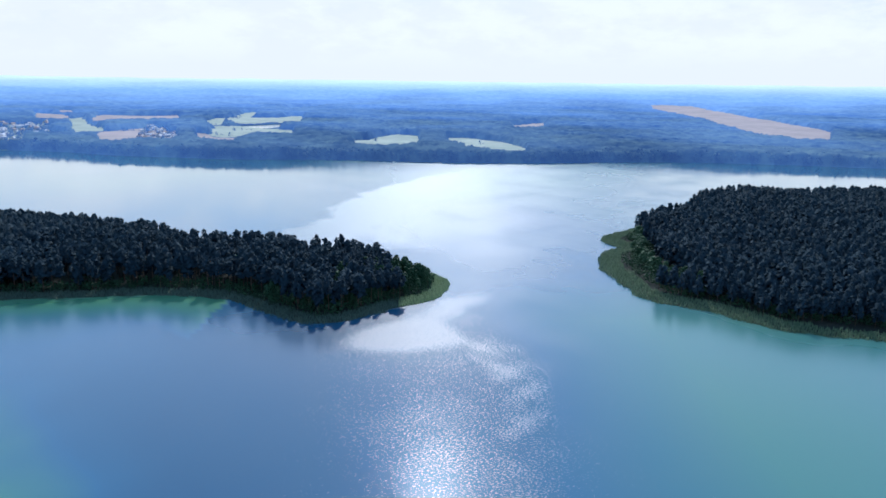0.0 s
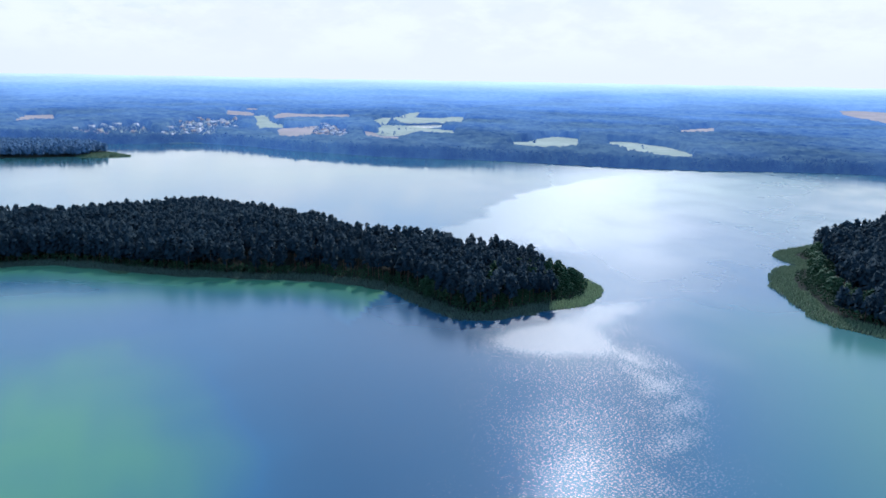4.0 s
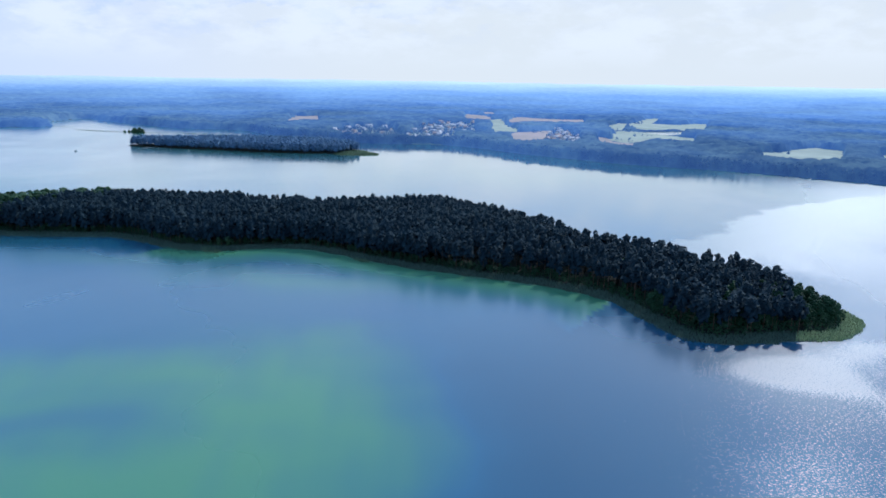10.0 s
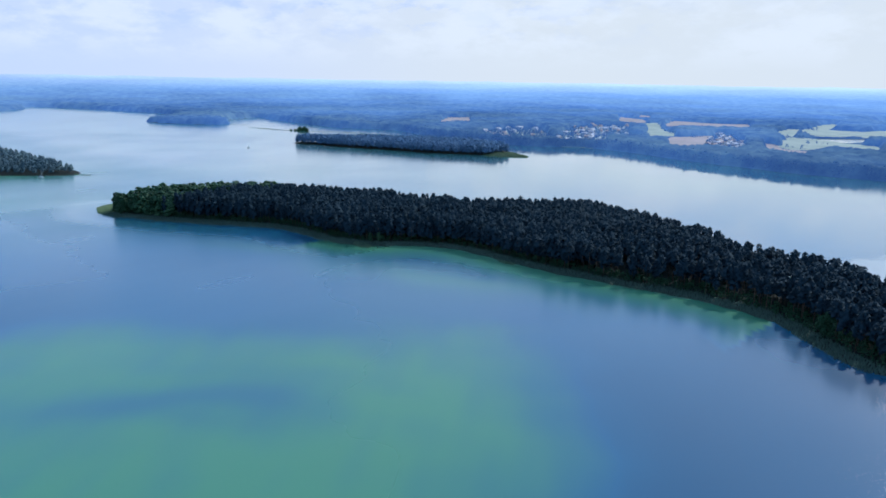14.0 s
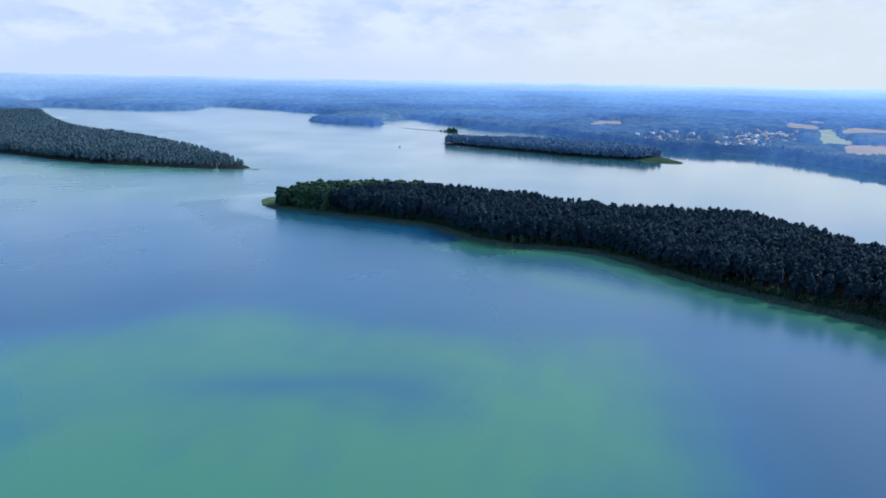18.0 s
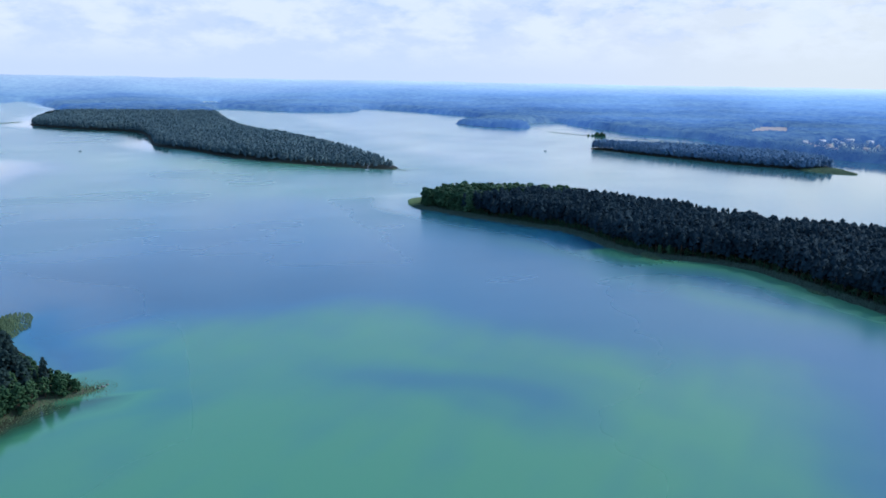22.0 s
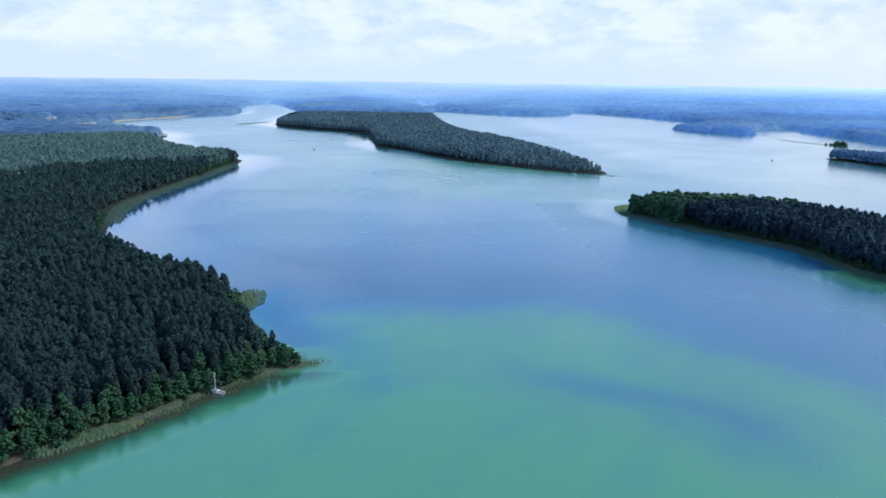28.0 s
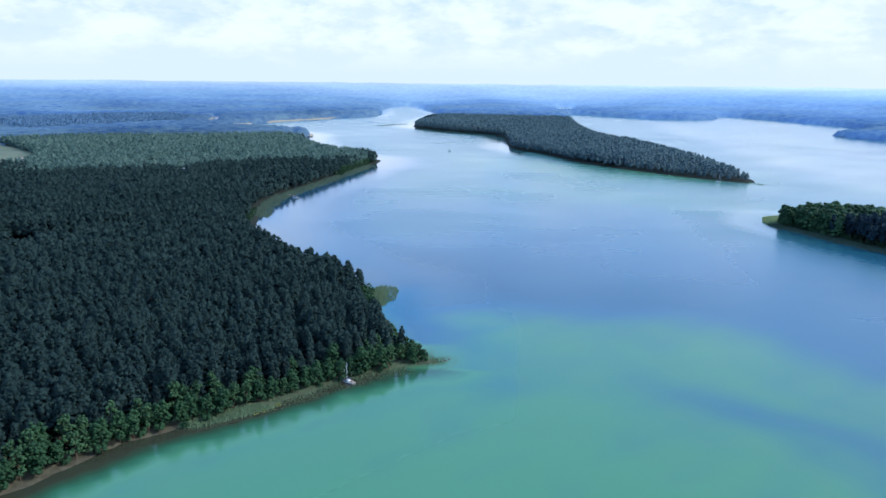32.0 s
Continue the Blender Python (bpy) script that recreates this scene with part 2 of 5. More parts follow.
def water_material(name, choppy):
    """Lake water: colour by a stored tone, depth plus painted reflections; roughness by a map fitted to the glitter."""
    m = bpy.data.materials.new(name)
    m.use_nodes = True
    nt = m.node_tree
    bsdf = nt.nodes["Principled BSDF"]
    bsdf.inputs["IOR"].default_value = 1.333
    bsdf.inputs["Coat Weight"].default_value, bsdf.inputs["Coat IOR"].default_value = 1.0, 1.333
    body_tone, wind = nt.nodes.new("ShaderNodeAttribute"), nt.nodes.new("ShaderNodeAttribute")
    body_tone.attribute_name, wind.attribute_name = "water_tone", "wind"
    ramp = nt.nodes.new("ShaderNodeValToRGB")
    el = ramp.color_ramp.elements
    el[0].position, el[0].color = 0.0, (0.014, 0.080, 0.158, 1)
    el[1].position, el[1].color = 1.0, (0.056, 0.063, 0.040, 1)
    for p, c in ((0.16, (0.025, 0.150, 0.258, 1)), (0.34, (0.056, 0.218, 0.222, 1)), (0.58, (0.102, 0.322, 0.168, 1)), (0.70, (0.052, 0.190, 0.110, 1)), (0.84, (0.042, 0.115, 0.066, 1))):
        e = el.new(p)
        e.color = c
    nt.links.new(body_tone.outputs["Fac"], ramp.inputs["Fac"])
    nt.links.new(ramp.outputs["Color"], bsdf.inputs["Base Color"])
    rough = nt.nodes.new("ShaderNodeMapRange")
    rough.inputs["To Min"].default_value, rough.inputs["To Max"].default_value = 0.03, 0.90
    flaw, blown = nt.nodes.new("ShaderNodeTexNoise"), nt.nodes.new("ShaderNodeMath")
    long = nt.nodes.new("ShaderNodeMapping")
    long.inputs["Scale"].default_value = (0.022, 0.005, 0.02)
    long.inputs["Rotation"].default_value = (0, 0, radians(-12))
    spot = nt.nodes.new("ShaderNodeNewGeometry")
    nt.links.new(spot.outputs["Position"], long.inputs["Vector"])
    nt.links.new(long.outputs["Vector"], flaw.inputs["Vector"])
    flaw.inputs["Scale"].default_value, flaw.inputs["Detail"].default_value = 1.0, 2.0
    stirred = nt.nodes.new("ShaderNodeMapRange")
    stirred.inputs["From Min"].default_value, stirred.inputs["From Max"].default_value = 0.35, 0.65
    stirred.inputs["To Min"].default_value, stirred.inputs["To Max"].default_value = 0.94, 1.04
    nt.links.new(flaw.outputs["Fac"], stirred.inputs["Value"])
    blown.operation = "MULTIPLY"
    nt.links.new(wind.outputs["Fac"], blown.inputs[0])
    nt.links.new(stirred.outputs["Result"], blown.inputs[1])
    last = blown
    if choppy:
        # small rough flecks for the sun's sparkle, denser where the glint map is higher
        fleck, close, dense, fleck_mix, top = (nt.nodes.new("ShaderNode" + k) for k in ("TexNoise", "Mapping", "Attribute", "Math", "Math"))
        close.inputs["Scale"].default_value, close.inputs["Rotation"].default_value = (1.15, 1.65, 0.5), (0, 0, radians(14))
        nt.links.new(spot.outputs["Position"], close.inputs["Vector"])
        nt.links.new(close.outputs["Vector"], fleck.inputs["Vector"])
        fleck.inputs["Scale"].default_value, fleck.inputs["Detail"].default_value = 1.0, 3.0
        dense.attribute_name, fleck_mix.operation, top.operation = "glint", "MULTIPLY_ADD", "MAXIMUM"
        nt.links.new(dense.outputs["Fac"], fleck_mix.inputs[0])
        fleck_mix.inputs[1].default_value = 0.42
        nt.links.new(fleck.outputs["Fac"], fleck_mix.inputs[2])
        cut = nt.nodes.new("ShaderNodeMapRange")
        for key, value in (("From Min", 0.76), ("From Max", 0.84), ("To Max", 0.52)):
            cut.inputs[key].default_value = value
        nt.links.new(fleck_mix.outputs[0], cut.inputs["Value"])
        nt.links.new(cut.outputs["Result"], top.inputs[0])
        nt.links.new(blown.outputs[0], top.inputs[1])
        last = top
    nt.links.new(last.outputs[0], rough.inputs["Value"])
    nt.links.new(rough.outputs["Result"], bsdf.inputs["Roughness"])
    nt.links.new(rough.outputs["Result"], bsdf.inputs["Coat Roughness"])
    return m


WATER, RIPPLED = water_material("lake_water", False), water_material("rippled_lake_water", True)

# ---------------------------------------------------------------- the plan: shores, in metres
SHORE_SOUTH = [(300, -420), (60, -262), (-60, -217), (-120, -184), (-170, -150), (-207, -127), (-232, -98), (-258, -75),
               (-279, -51), (-288, -33), (-299, -46), (-330, -62), (-364, -77), (-388, -78), (-402, -94), (-440, -135),
               (-480, -175), (-530, -208), (-579, -229), (-674, -251), (-735, -250), (-828, -240), (-894, -234),
               (-992, -224), (-1079, -219), (-1122, -262), (-1185, -335), (-1350, -420), (-1500, -468), (-1560, -480),
               (-1625, -520), (-1690, -620), (-1740, -760), (-1800, -860)]
SHORE_WEST = [(-1859, -862), (-1945, -793), (-2126, -749), (-2357, -644), (-2637, -543), (-3252, -663), (-3700, -640),
              (-3750, -560), (-3123, -407), (-2794, -325), (-2300, -320), (-1990, -310), (-1907, -274), (-1786, -177),
              (-1683, -59), (-1458, -28), (-1341, -18), (-1227, 46), (-1112, 96), (-1019, 172), (-952, 240), (-922, 295),
              (-990, 305), (-1150, 280), (-1300, 262), (-1450, 230), (-1560, 190), (-1867, 165), (-2391, 170), (-2960, 196)]
SHORE_NORTH = [(-2761, 371), (-2652, 530), (-2734, 717), (-2960, 801), (-2769, 900), (-2407, 997), (-2200, 1000),
               (-1990, 900), (-1909, 801), (-1758, 829), (-1700, 930), (-1810, 970), (-1862, 1010), (-1950, 1170),
               (-1850, 1140), (-1597, 1106), (-1440, 1095), (-1300, 1150), (-1190, 1120), (-1120, 1090), (-1000, 1110),
               (-900, 1070), (-807, 1092), (-752, 1143), (-639, 1135), (-520, 1090), (-426, 1072), (-332, 1053)]
SHORE_EAST = [(-160, 1063), (12, 1046), (141, 1051), (278, 1082), (413, 1089), (538, 1073), (667, 1043), (900, 1020),
              (1300, 900), (1600, 300), (1200, -300), (700, -500)]
LONG_ISLAND = [(-674, 231), (-634, 223), (-572, 253), (-528, 279), (-485, 304), (-434, 306), (-395, 317), (-360, 353),
               (-320, 361), (-262, 360), (-203, 368), (-160, 374), (-121, 368), (-95, 348), (-61, 330), (-25, 357),
               (-5, 373), (3, 403), (-8, 425), (-40, 445), (-90, 462), (-150, 462), (-205, 490), (-260, 515),
               (-325, 530), (-375, 508), (-430, 455), (-505, 428), (-580, 392), (-635, 345), (-662, 285), (-680, 250)]
EAST_ISLAND = [(160, 570), (141, 552), (126, 533), (128, 512), (136, 503), (120, 490), (108, 457), (109, 425),
               (113, 394), (121, 373), (144, 359), (161, 340), (175, 327), (195, 321), (216, 316), (300, 290),
               (420, 300), (520, 380), (560, 520), (520, 660), (451, 715), (361, 698), (290, 705), (237, 665), (200, 605)]
FAR_ISLAND = [(-1131, 749), (-1084, 763), (-998, 786), (-948, 805), (-850, 833), (-780, 876), (-737, 888), (-703, 917),
              (-744, 942), (-834, 985), (-918, 975), (-1046, 905), (-1126, 815), (-1150, 775)]


INLET = [(-3900, 190), (-3880, 262), (-3473, 255), (-3440, 165)]
NORTH_POND = [(-691, 3041), (-549, 3131), (-548, 3025), (-604, 2913), (-620, 2803)]
FIELD_POND = [(-540, 1808), (-492, 1883), (-440, 1917), (-429, 1837), (-448, 1742), (-505, 1768)]


def smooth(points, steps=6):
    """A closed Catmull-Rom curve through the plan's corners."""
    p = np.array(points, float)
    a, b, c, d = np.roll(p, 1, 0), p, np.roll(p, -1, 0), np.roll(p, -2, 0)
    out = []
    for t in np.arange(steps) / steps:
        out.append(0.5 * (2 * b + (c - a) * t + (2 * a - 5 * b + 4 * c - d) * t * t + (3 * b - a - 3 * c + d) * t ** 3))
    return np.stack(out, 1).reshape(-1, 2)


def signed(poly, x, y):
    """Distance to a closed outline, positive inside."""
    x, y = np.asarray(x, float), np.asarray(y, float)
    best, inside = np.full(x.shape, 1e18), np.zeros(x.shape, bool)
    for (x0, y0), (x1, y1) in zip(poly, np.roll(poly, -1, 0)):
        dx, dy = x1 - x0, y1 - y0
        t = np.clip(((x - x0) * dx + (y - y0) * dy) / (dx * dx + dy * dy + 1e-9), 0, 1)
        best = np.minimum(best, (x - x0 - t * dx) ** 2 + (y - y0 - t * dy) ** 2)
        inside ^= ((y0 > y) != (y1 > y)) & (x < dx * (y - y0) / (dy if dy else 1e-9) + x0)
    return np.sqrt(best) * np.where(inside, 1, -1)


LAKE = smooth(SHORE_SOUTH + SHORE_WEST + SHORE_NORTH + SHORE_EAST, 4)
PONDS = [INLET, NORTH_POND, FIELD_POND]
BASINS = [LAKE] + [smooth(o, 3) for o in PONDS]
ISLES = {"long": smooth(LONG_ISLAND), "east": smooth(EAST_ISLAND), "far": smooth(FAR_ISLAND)}


def wave_noise(x, y, size, seed=0.0):
    """A cheap smooth pattern between -1 and 1."""
    u, v = np.asarray(x) / size, np.asarray(y) / size
    return (np.sin(u * 2.1 + 1.7 * np.sin(v * 1.3 + seed) + seed) + np.sin(v * 2.3 + 1.5 * np.sin(u * 1.7 - seed) + 2 * seed)
            + np.sin((u + v) * 3.7 + seed * 3) * 0.5) / 2.5


def land_distance(x, y):
    """How far inland a place lies; negative in the water."""
    d = -np.maximum.reduce([signed(basin, x, y) for basin in BASINS])
    for isle in ISLES.values():
        d = np.maximum(d, signed(isle, x, y))
    return d + 1.6 * wave_noise(x, y, 9.0, 1.0) + 0.8 * wave_noise(x, y, 3.5, 2.0)


EYE_Z, FAR_R, RIM_R, RIM_DIP = 120.0, 2900.0, 4930.0, 0.0036


def rise(r):
    """The height added to far ground so that it meets the skyline in the camera's view."""
    u = np.clip((np.asarray(r, float) - FAR_R) / (RIM_R - FAR_R), 0, 1)
    s = u ** 1.3
    return np.where(u > 0, EYE_Z - np.asarray(r) * (EYE_Z / np.maximum(r, 1) * (1 - s) + RIM_DIP * s), 0.0)


def ground_height(x, y, d=None):
    d = land_distance(x, y) if d is None else d
    up = 0.9 * (1 - np.exp(-np.maximum(d, 0) / 10)) + np.clip(d / 70, 0, 1) * (3.0 + 2.0 * wave_noise(x, y, 170, 3.0))
    return np.where(d > 0, up, np.maximum(d * 0.12, -3.0)) + rise(np.hypot(x, y)) * np.clip(d / 800, 0, 1) ** 0.8


def mesh_object(name, verts, faces, mats, index=None, parent=None):
    """A mesh from arrays; faces all have the same number of corners."""
    faces = np.asarray(faces, np.int32)
    me = bpy.data.meshes.new(name)
    me.vertices.add(len(verts))
    me.vertices.foreach_set("co", np.asarray(verts, np.float32).ravel())
    me.loops.add(faces.size)
    me.loops.foreach_set("vertex_index", faces.ravel())
    me.polygons.add(len(faces))
    me.polygons.foreach_set("loop_start", np.arange(0, faces.size, faces.shape[1], dtype=np.int32))
    for m in mats:
        me.materials.append(m)
    if index is not None:
        me.polygons.foreach_set("material_index", np.asarray(index, np.int32))
    me.update(calc_edges=True)
    ob = new(name, me)
    ob.parent = parent
    return ob


def polar(r0, r1, rings, a0, a1, turns):
    """A fan of places round the lake's middle, denser near it; angles from +Y towards -X. Returns x, y and quads."""
    return fan(np.geomspace(r0, r1, rings), np.linspace(a0, a1, turns))


def fan(r, degrees):
    """The same for given distances and angles."""
    rings, turns, a = len(r), len(degrees), np.radians(degrees)
    rr, aa = np.meshgrid(r, a, indexing="ij")
    n = np.arange(rings * turns).reshape(rings, turns)
    quads = np.stack([n[:-1, :-1], n[1:, :-1], n[1:, 1:], n[:-1, 1:]], -1).reshape(-1, 4)
    return (-rr * np.sin(aa)).ravel(), (rr * np.cos(aa)).ravel(), quads


def shade_smooth(ob):
    ob.data.polygons.foreach_set("use_smooth", np.ones(len(ob.data.polygons), bool))
    return ob


# ---- ground
gx, gy, gq = polar(95, RIM_R, 280, -180, 180, 721)
gd = land_distance(gx, gy)
keep = (gd[gq] > -14).any(1)
ga, gr = np.degrees(np.arctan2(-gx, gy)), np.hypot(gx, gy)
# far ground takes the same glowing haze material as the woods
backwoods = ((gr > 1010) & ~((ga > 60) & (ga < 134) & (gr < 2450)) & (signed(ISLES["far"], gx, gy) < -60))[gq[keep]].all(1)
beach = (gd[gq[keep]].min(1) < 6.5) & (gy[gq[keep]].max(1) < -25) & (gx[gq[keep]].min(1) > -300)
ground = shade_smooth(mesh_object("ground", np.stack([gx, gy, ground_height(gx, gy, gd)], 1), gq[keep], [SOIL, HAZE_GLOW, MUD], np.where(beach, 2, backwoods)))
tagged(ground, "brown forest floor and low shores round a lake", "ground", kind="structure")

# ---- water
wx, wy, wq = fan(np.r_[0.02, np.geomspace(8, 90, 10)[:-1], np.linspace(90, 760, 160), np.geomspace(760, 4900, 80)[1:]],
                 np.r_[np.linspace(-180, -46, 24)[:-1], np.linspace(-46, 140, 440), np.linspace(140, 180, 8)[1:]])
wd = land_distance(wx, wy)
water = mesh_object("water", np.stack([wx, wy, np.zeros_like(wx)], 1), wq, [WATER, RIPPLED])
shade_smooth(water)
tagged(water, "wide blue and green lake with wind ripples", "lake", kind="structure")
SHALLOWS = smooth([(-353, -30), (-362, 30), (-348, 100), (-300, 142), (-258, 190), (-224, 234), (-204, 248), (-180, 234), (-154, 210),
                   (-118, 194), (-108, 168), (-106, 130), (-86, 70), (20, -80), (-40, -222), (-178, -152), (-262, -66), (-322, -24)])


def patch(cx, cy, long, wide, turn):
    """A soft oval on the water."""
    c, s = math.cos(radians(turn)), math.sin(radians(turn))
    u, v = (wx - cx) * c + (wy - cy) * s, (wy - cy) * c - (wx - cx) * s
    bend = 0.35 * wave_noise(wx, wy, 38, cx * 0.01)
    return np.exp(-(u / long + bend * 0.5) ** 2 - (v / wide + bend) ** 2)


reach = np.hypot(wx, wy)
sh = signed(SHALLOWS, wx, wy) + 6 * wave_noise(wx, wy, 45, 4.0) + 4 * wave_noise(wx, wy, 17, 8.0)
bank = 1 / (1 + np.exp(-sh / 9))
# dark patches put into the water colour for cloud reflections
cloud_dark = 0.90 * patch(-252, 94, 58, 15, 61) + 0.35 * patch(-222, 105, 30, 9, 40) + 0.55 * patch(-214, 132, 26, 13, 20) + 0.50 * patch(-240, 205, 62, 26, 40) \
    + 0.45 * patch(-272, -8, 30, 13, 75) + 0.35 * patch(-252, 138, 34, 10, 40) + 0.30 * patch(-165, 218, 40, 30, 30)
# the patch taken off here stands for a darker sky reflection
water_tone = 0.14 + 0.05 * wave_noise(wx, wy, 120, 5.0) - 0.06 * patch(-430, -10, 130, 80, 110)
water_tone = water_tone + (0.43 + 0.05 * wave_noise(wx + 0.5 * wy, wy, 27, 3.0) + 0.03 * wave_noise(wx, wy + 0.4 * wx, 11, 5.0)) * bank * (1 - 0.66 * np.clip(cloud_dark, 0, 0.95))
water_tone = water_tone + 0.20 * patch(-290, 300, 110, 24, 22) + 0.16 * patch(-240, 345, 110, 12, 4) + 0.15 * patch(-420, 270, 70, 16, 25)
water_tone = water_tone + 0.24 * patch(-1010, 90, 210, 75, 58) + 0.16 * patch(-760, 130, 150, 60, 70)
water_tone = water_tone + 0.32 * np.clip((wx - 20) / 90, 0, 1) * np.clip((430 - wy) / 90, 0, 1)
# far water is lightened in colour for the pale sky it mirrors
water_tone = water_tone + 0.24 * np.clip((reach - 480) / 400, 0, 1) * np.clip((-wx - 50) / 300, 0.8, 1)
water_tone = water_tone - 0.07 * np.clip((wx + 180) / 80, 0, 1) * np.clip((380 - wy) / 80, 0, 1)
# water by the wooded shore is toned down for the trees' reflection
water_tone = np.clip(water_tone, 0, 0.58) * (1 - 0.15 * np.exp(wd / 24) * (wy < 0) * (wx > -320))
# a narrow shelf of shallows follows each shore; the near wood's also darkens for mirrored trees
near_wood, near_isle = wy < 0, (wy > 150) & (wx > -430) & (wx < -120)
edge = np.clip(1 + wd / np.where(near_wood, np.where(wx > -310, 56, 24), np.where(near_isle, 58, 14)), 0, 1)
shelf = np.where(near_wood, np.where(wx > -310, np.where(wx > -280, 0.82, 0.56), 0.30), np.where(near_isle, 0.64, 0.0))
water_tone = np.maximum(water_tone, shelf * edge ** np.where(near_wood & (wx > -310), 0.8, np.where(near_isle, 0.9, 1.6)))
# bay edge darkened for its trees' reflection; brown sand shallows off the point
water_tone = water_tone * np.where(near_wood & (wx < -400) & (wx > -1100), np.clip(0.05 - wd / 110, 0, 1), 1) + 0.40 * np.clip(1 + wd / 13, 0, 1) * near_wood * np.clip((wx + 285) / 20, 0, 1)

# roughness: fetch behind the long island, lee below the point, and a trail towards the sun, all placed to fit the
# glitter in the camera's view
gust = wave_noise(wx, wy, 34, 6.0) + 0.6 * wave_noise(wx, wy, 13, 2.0)
FETCH = smooth([(-150, 520), (-116, 575), (-106, 681), (-60, 823), (9, 949), (68, 1021), (110, 1060), (135, 1010), (72, 811), (30, 630), (4, 495), (-30, 470)])
inside = signed(FETCH, wx, wy) + 7 * gust
west_side = wx < -25 + 0.27 * (wy - 700)
fetch = np.clip(inside / np.where(west_side, 22, 130) + np.where(west_side, 0.5, 0.42), 0, 1) * np.clip((wy - 440) / 60, 0, 1)


def gleam(cx, cy, long, wide, turn):
    """A soft oval of ruffled water."""
    return patch(cx + 4 * gust, cy, long, wide, turn)


lee = np.clip(1.25 * gleam(-22, 312, 36, 24, 20) + 0.9 * gleam(8, 366, 40, 15, 60) + 0.4 * gleam(4, 300, 26, 20, 0), 0, 1)
middle = np.interp(wy, [150, 188, 216, 242, 265, 300, 330], [14, 20, 27, 34, 30, 20, 6])
trail = np.interp(wy, [170, 210, 250, 310, 340, 380], [0.62, 0.62, 0.76, 0.82, 0.65, 0.0]) * np.exp(-((wx - middle - 7 * gust) / 21) ** 2) * (0.85 + 0.25 * wave_noise(wx, wy, 9, 3.0))
sheen = 0.56 * np.exp(-((wx - 2 + 0.10 * (wy - 240)) / 66) ** 2) * np.clip((400 - wy) / 100, 0, 1) * (0.9 + 0.15 * gust)
open_sound = 0.40 * np.exp(-((wx - 62 - 0.10 * (wy - 500)) / 55) ** 2) * np.clip((wy - 330) / 120, 0, 1) * np.clip((1000 - wy) / 300, 0, 1)
glint = np.clip(np.maximum.reduce([1.15 * fetch, lee, trail, sheen, open_sound]), 0, 1.15)
aside = np.clip((np.abs(np.degrees(np.arctan2(-wx, wy))) - 10) / 30, 0, 1)
aside = aside * aside * (3 - 2 * aside)
near_by = np.clip((450 - wy) / 110, 0, 1)
near_by = near_by * near_by * (3 - 2 * near_by)
side = np.clip((np.abs(np.degrees(np.arctan2(-wx, wy))) - 25) / 45, 0, 1)
calm = 0.05 + 0.16 * np.exp(np.minimum(wd, 0) / 45) * ((wy > 150) & (wx > -700) & (wy < 800)) + 0.15 * side * side * (3 - 2 * side) + 0.06 * near_by - (0.10 - 0.10 * np.clip((reach - 205) / 80, 0, 1)) * near_by * (1 - aside) + 0.06 * aside * np.clip((700 - reach) / 350, 0, 1) + 0.02 * wave_noise(wx, wy, 260, 7.0) + 0.02 * wave_noise(wx, wy, 60, 3.0)
# a rougher sector by bearing from the eye, shaped to its view of the sheen
bearing = np.degrees(np.arctan2(wx, wy))
sector = np.exp(-((bearing - 5 - 2.0 * gust) / 15) ** 2) * (0.92 + 0.10 * gust)
wind = np.clip(np.maximum(calm, sector * np.interp(reach, [170, 223, 320, 580, 1000], [0.0, 0.07, 0.23, 0.42, 0.46])), 0.002, 1)
wind = wind * np.where(wy < 0, np.clip(-wd / 70, np.where(wx > -340, 0.35, 0.15), 1), np.where((wx < -380) & (reach < 760), np.clip(-wd / 45, 0.5, 1), 1))
water.data.polygons.foreach_set("material_index", (glint[wq] > 0.003).any(1).astype(np.int32))
for key, values in (("water_tone", water_tone), ("wind", wind), ("glint", glint)):
    water.data.attributes.new(key, "FLOAT", "POINT").data.foreach_set("value", values.astype(np.float32))


# ---------------------------------------------------------------- trees
rng = np.random.default_rng(7)
OCTA = np.array([(1, 0, 0), (0, 1, 0), (-1, 0, 0), (0, -1, 0), (0, 0, 1), (0, 0, -1)], float)
OCTA_F = np.array([(0, 1, 4), (1, 2, 4), (2, 3, 4), (3, 0, 4), (1, 0, 5), (2, 1, 5), (3, 2, 5), (0, 3, 5)])


def clumps(centres, sizes, flat=0.7):
    """Jagged foliage clumps as triangles."""
    v, f = [], []
    for c, s in zip(centres, sizes):
        turn = rng.uniform(0, 6.28)
        k = OCTA * rng.uniform(0.7, 1.3, (6, 1)) * (s, s, s * flat)
        k = np.stack([k[:, 0] * math.cos(turn) - k[:, 1] * math.sin(turn), k[:, 0] * math.sin(turn) + k[:, 1] * math.cos(turn),
                      k[:, 2] + 0.35 * rng.uniform(-s, s) * k[:, 0] / max(s, 1e-6)], 1)
        f.append(OCTA_F + 6 * len(v))
        v.append(k + c)
    return np.concatenate(v), np.concatenate(f)


TETRA = np.array([(1, 0, -0.4), (-0.5, 0.87, -0.4), (-0.5, -0.87, -0.4), (0, 0, 0.9)], float)
TETRA_F = np.array([(0, 1, 3), (1, 2, 3), (2, 0, 3)])


def sprays(centres, sizes, lift=1.0):
    """Small pointed sprays of needles, leaning outwards."""
    v, f = [], []
    for c, s in zip(centres, sizes):
        q = Euler(rng.uniform(-0.7, 0.7, 3).tolist()[:2] + [rng.uniform(0, 6.28)]).to_matrix()
        k = (TETRA * rng.uniform(0.75, 1.3, (4, 1)) * (s, s, s * lift)) @ np.array(q).T
        f.append(TETRA_F + 4 * len(v))
        v.append(k + c)
    return np.concatenate(v), np.concatenate(f)


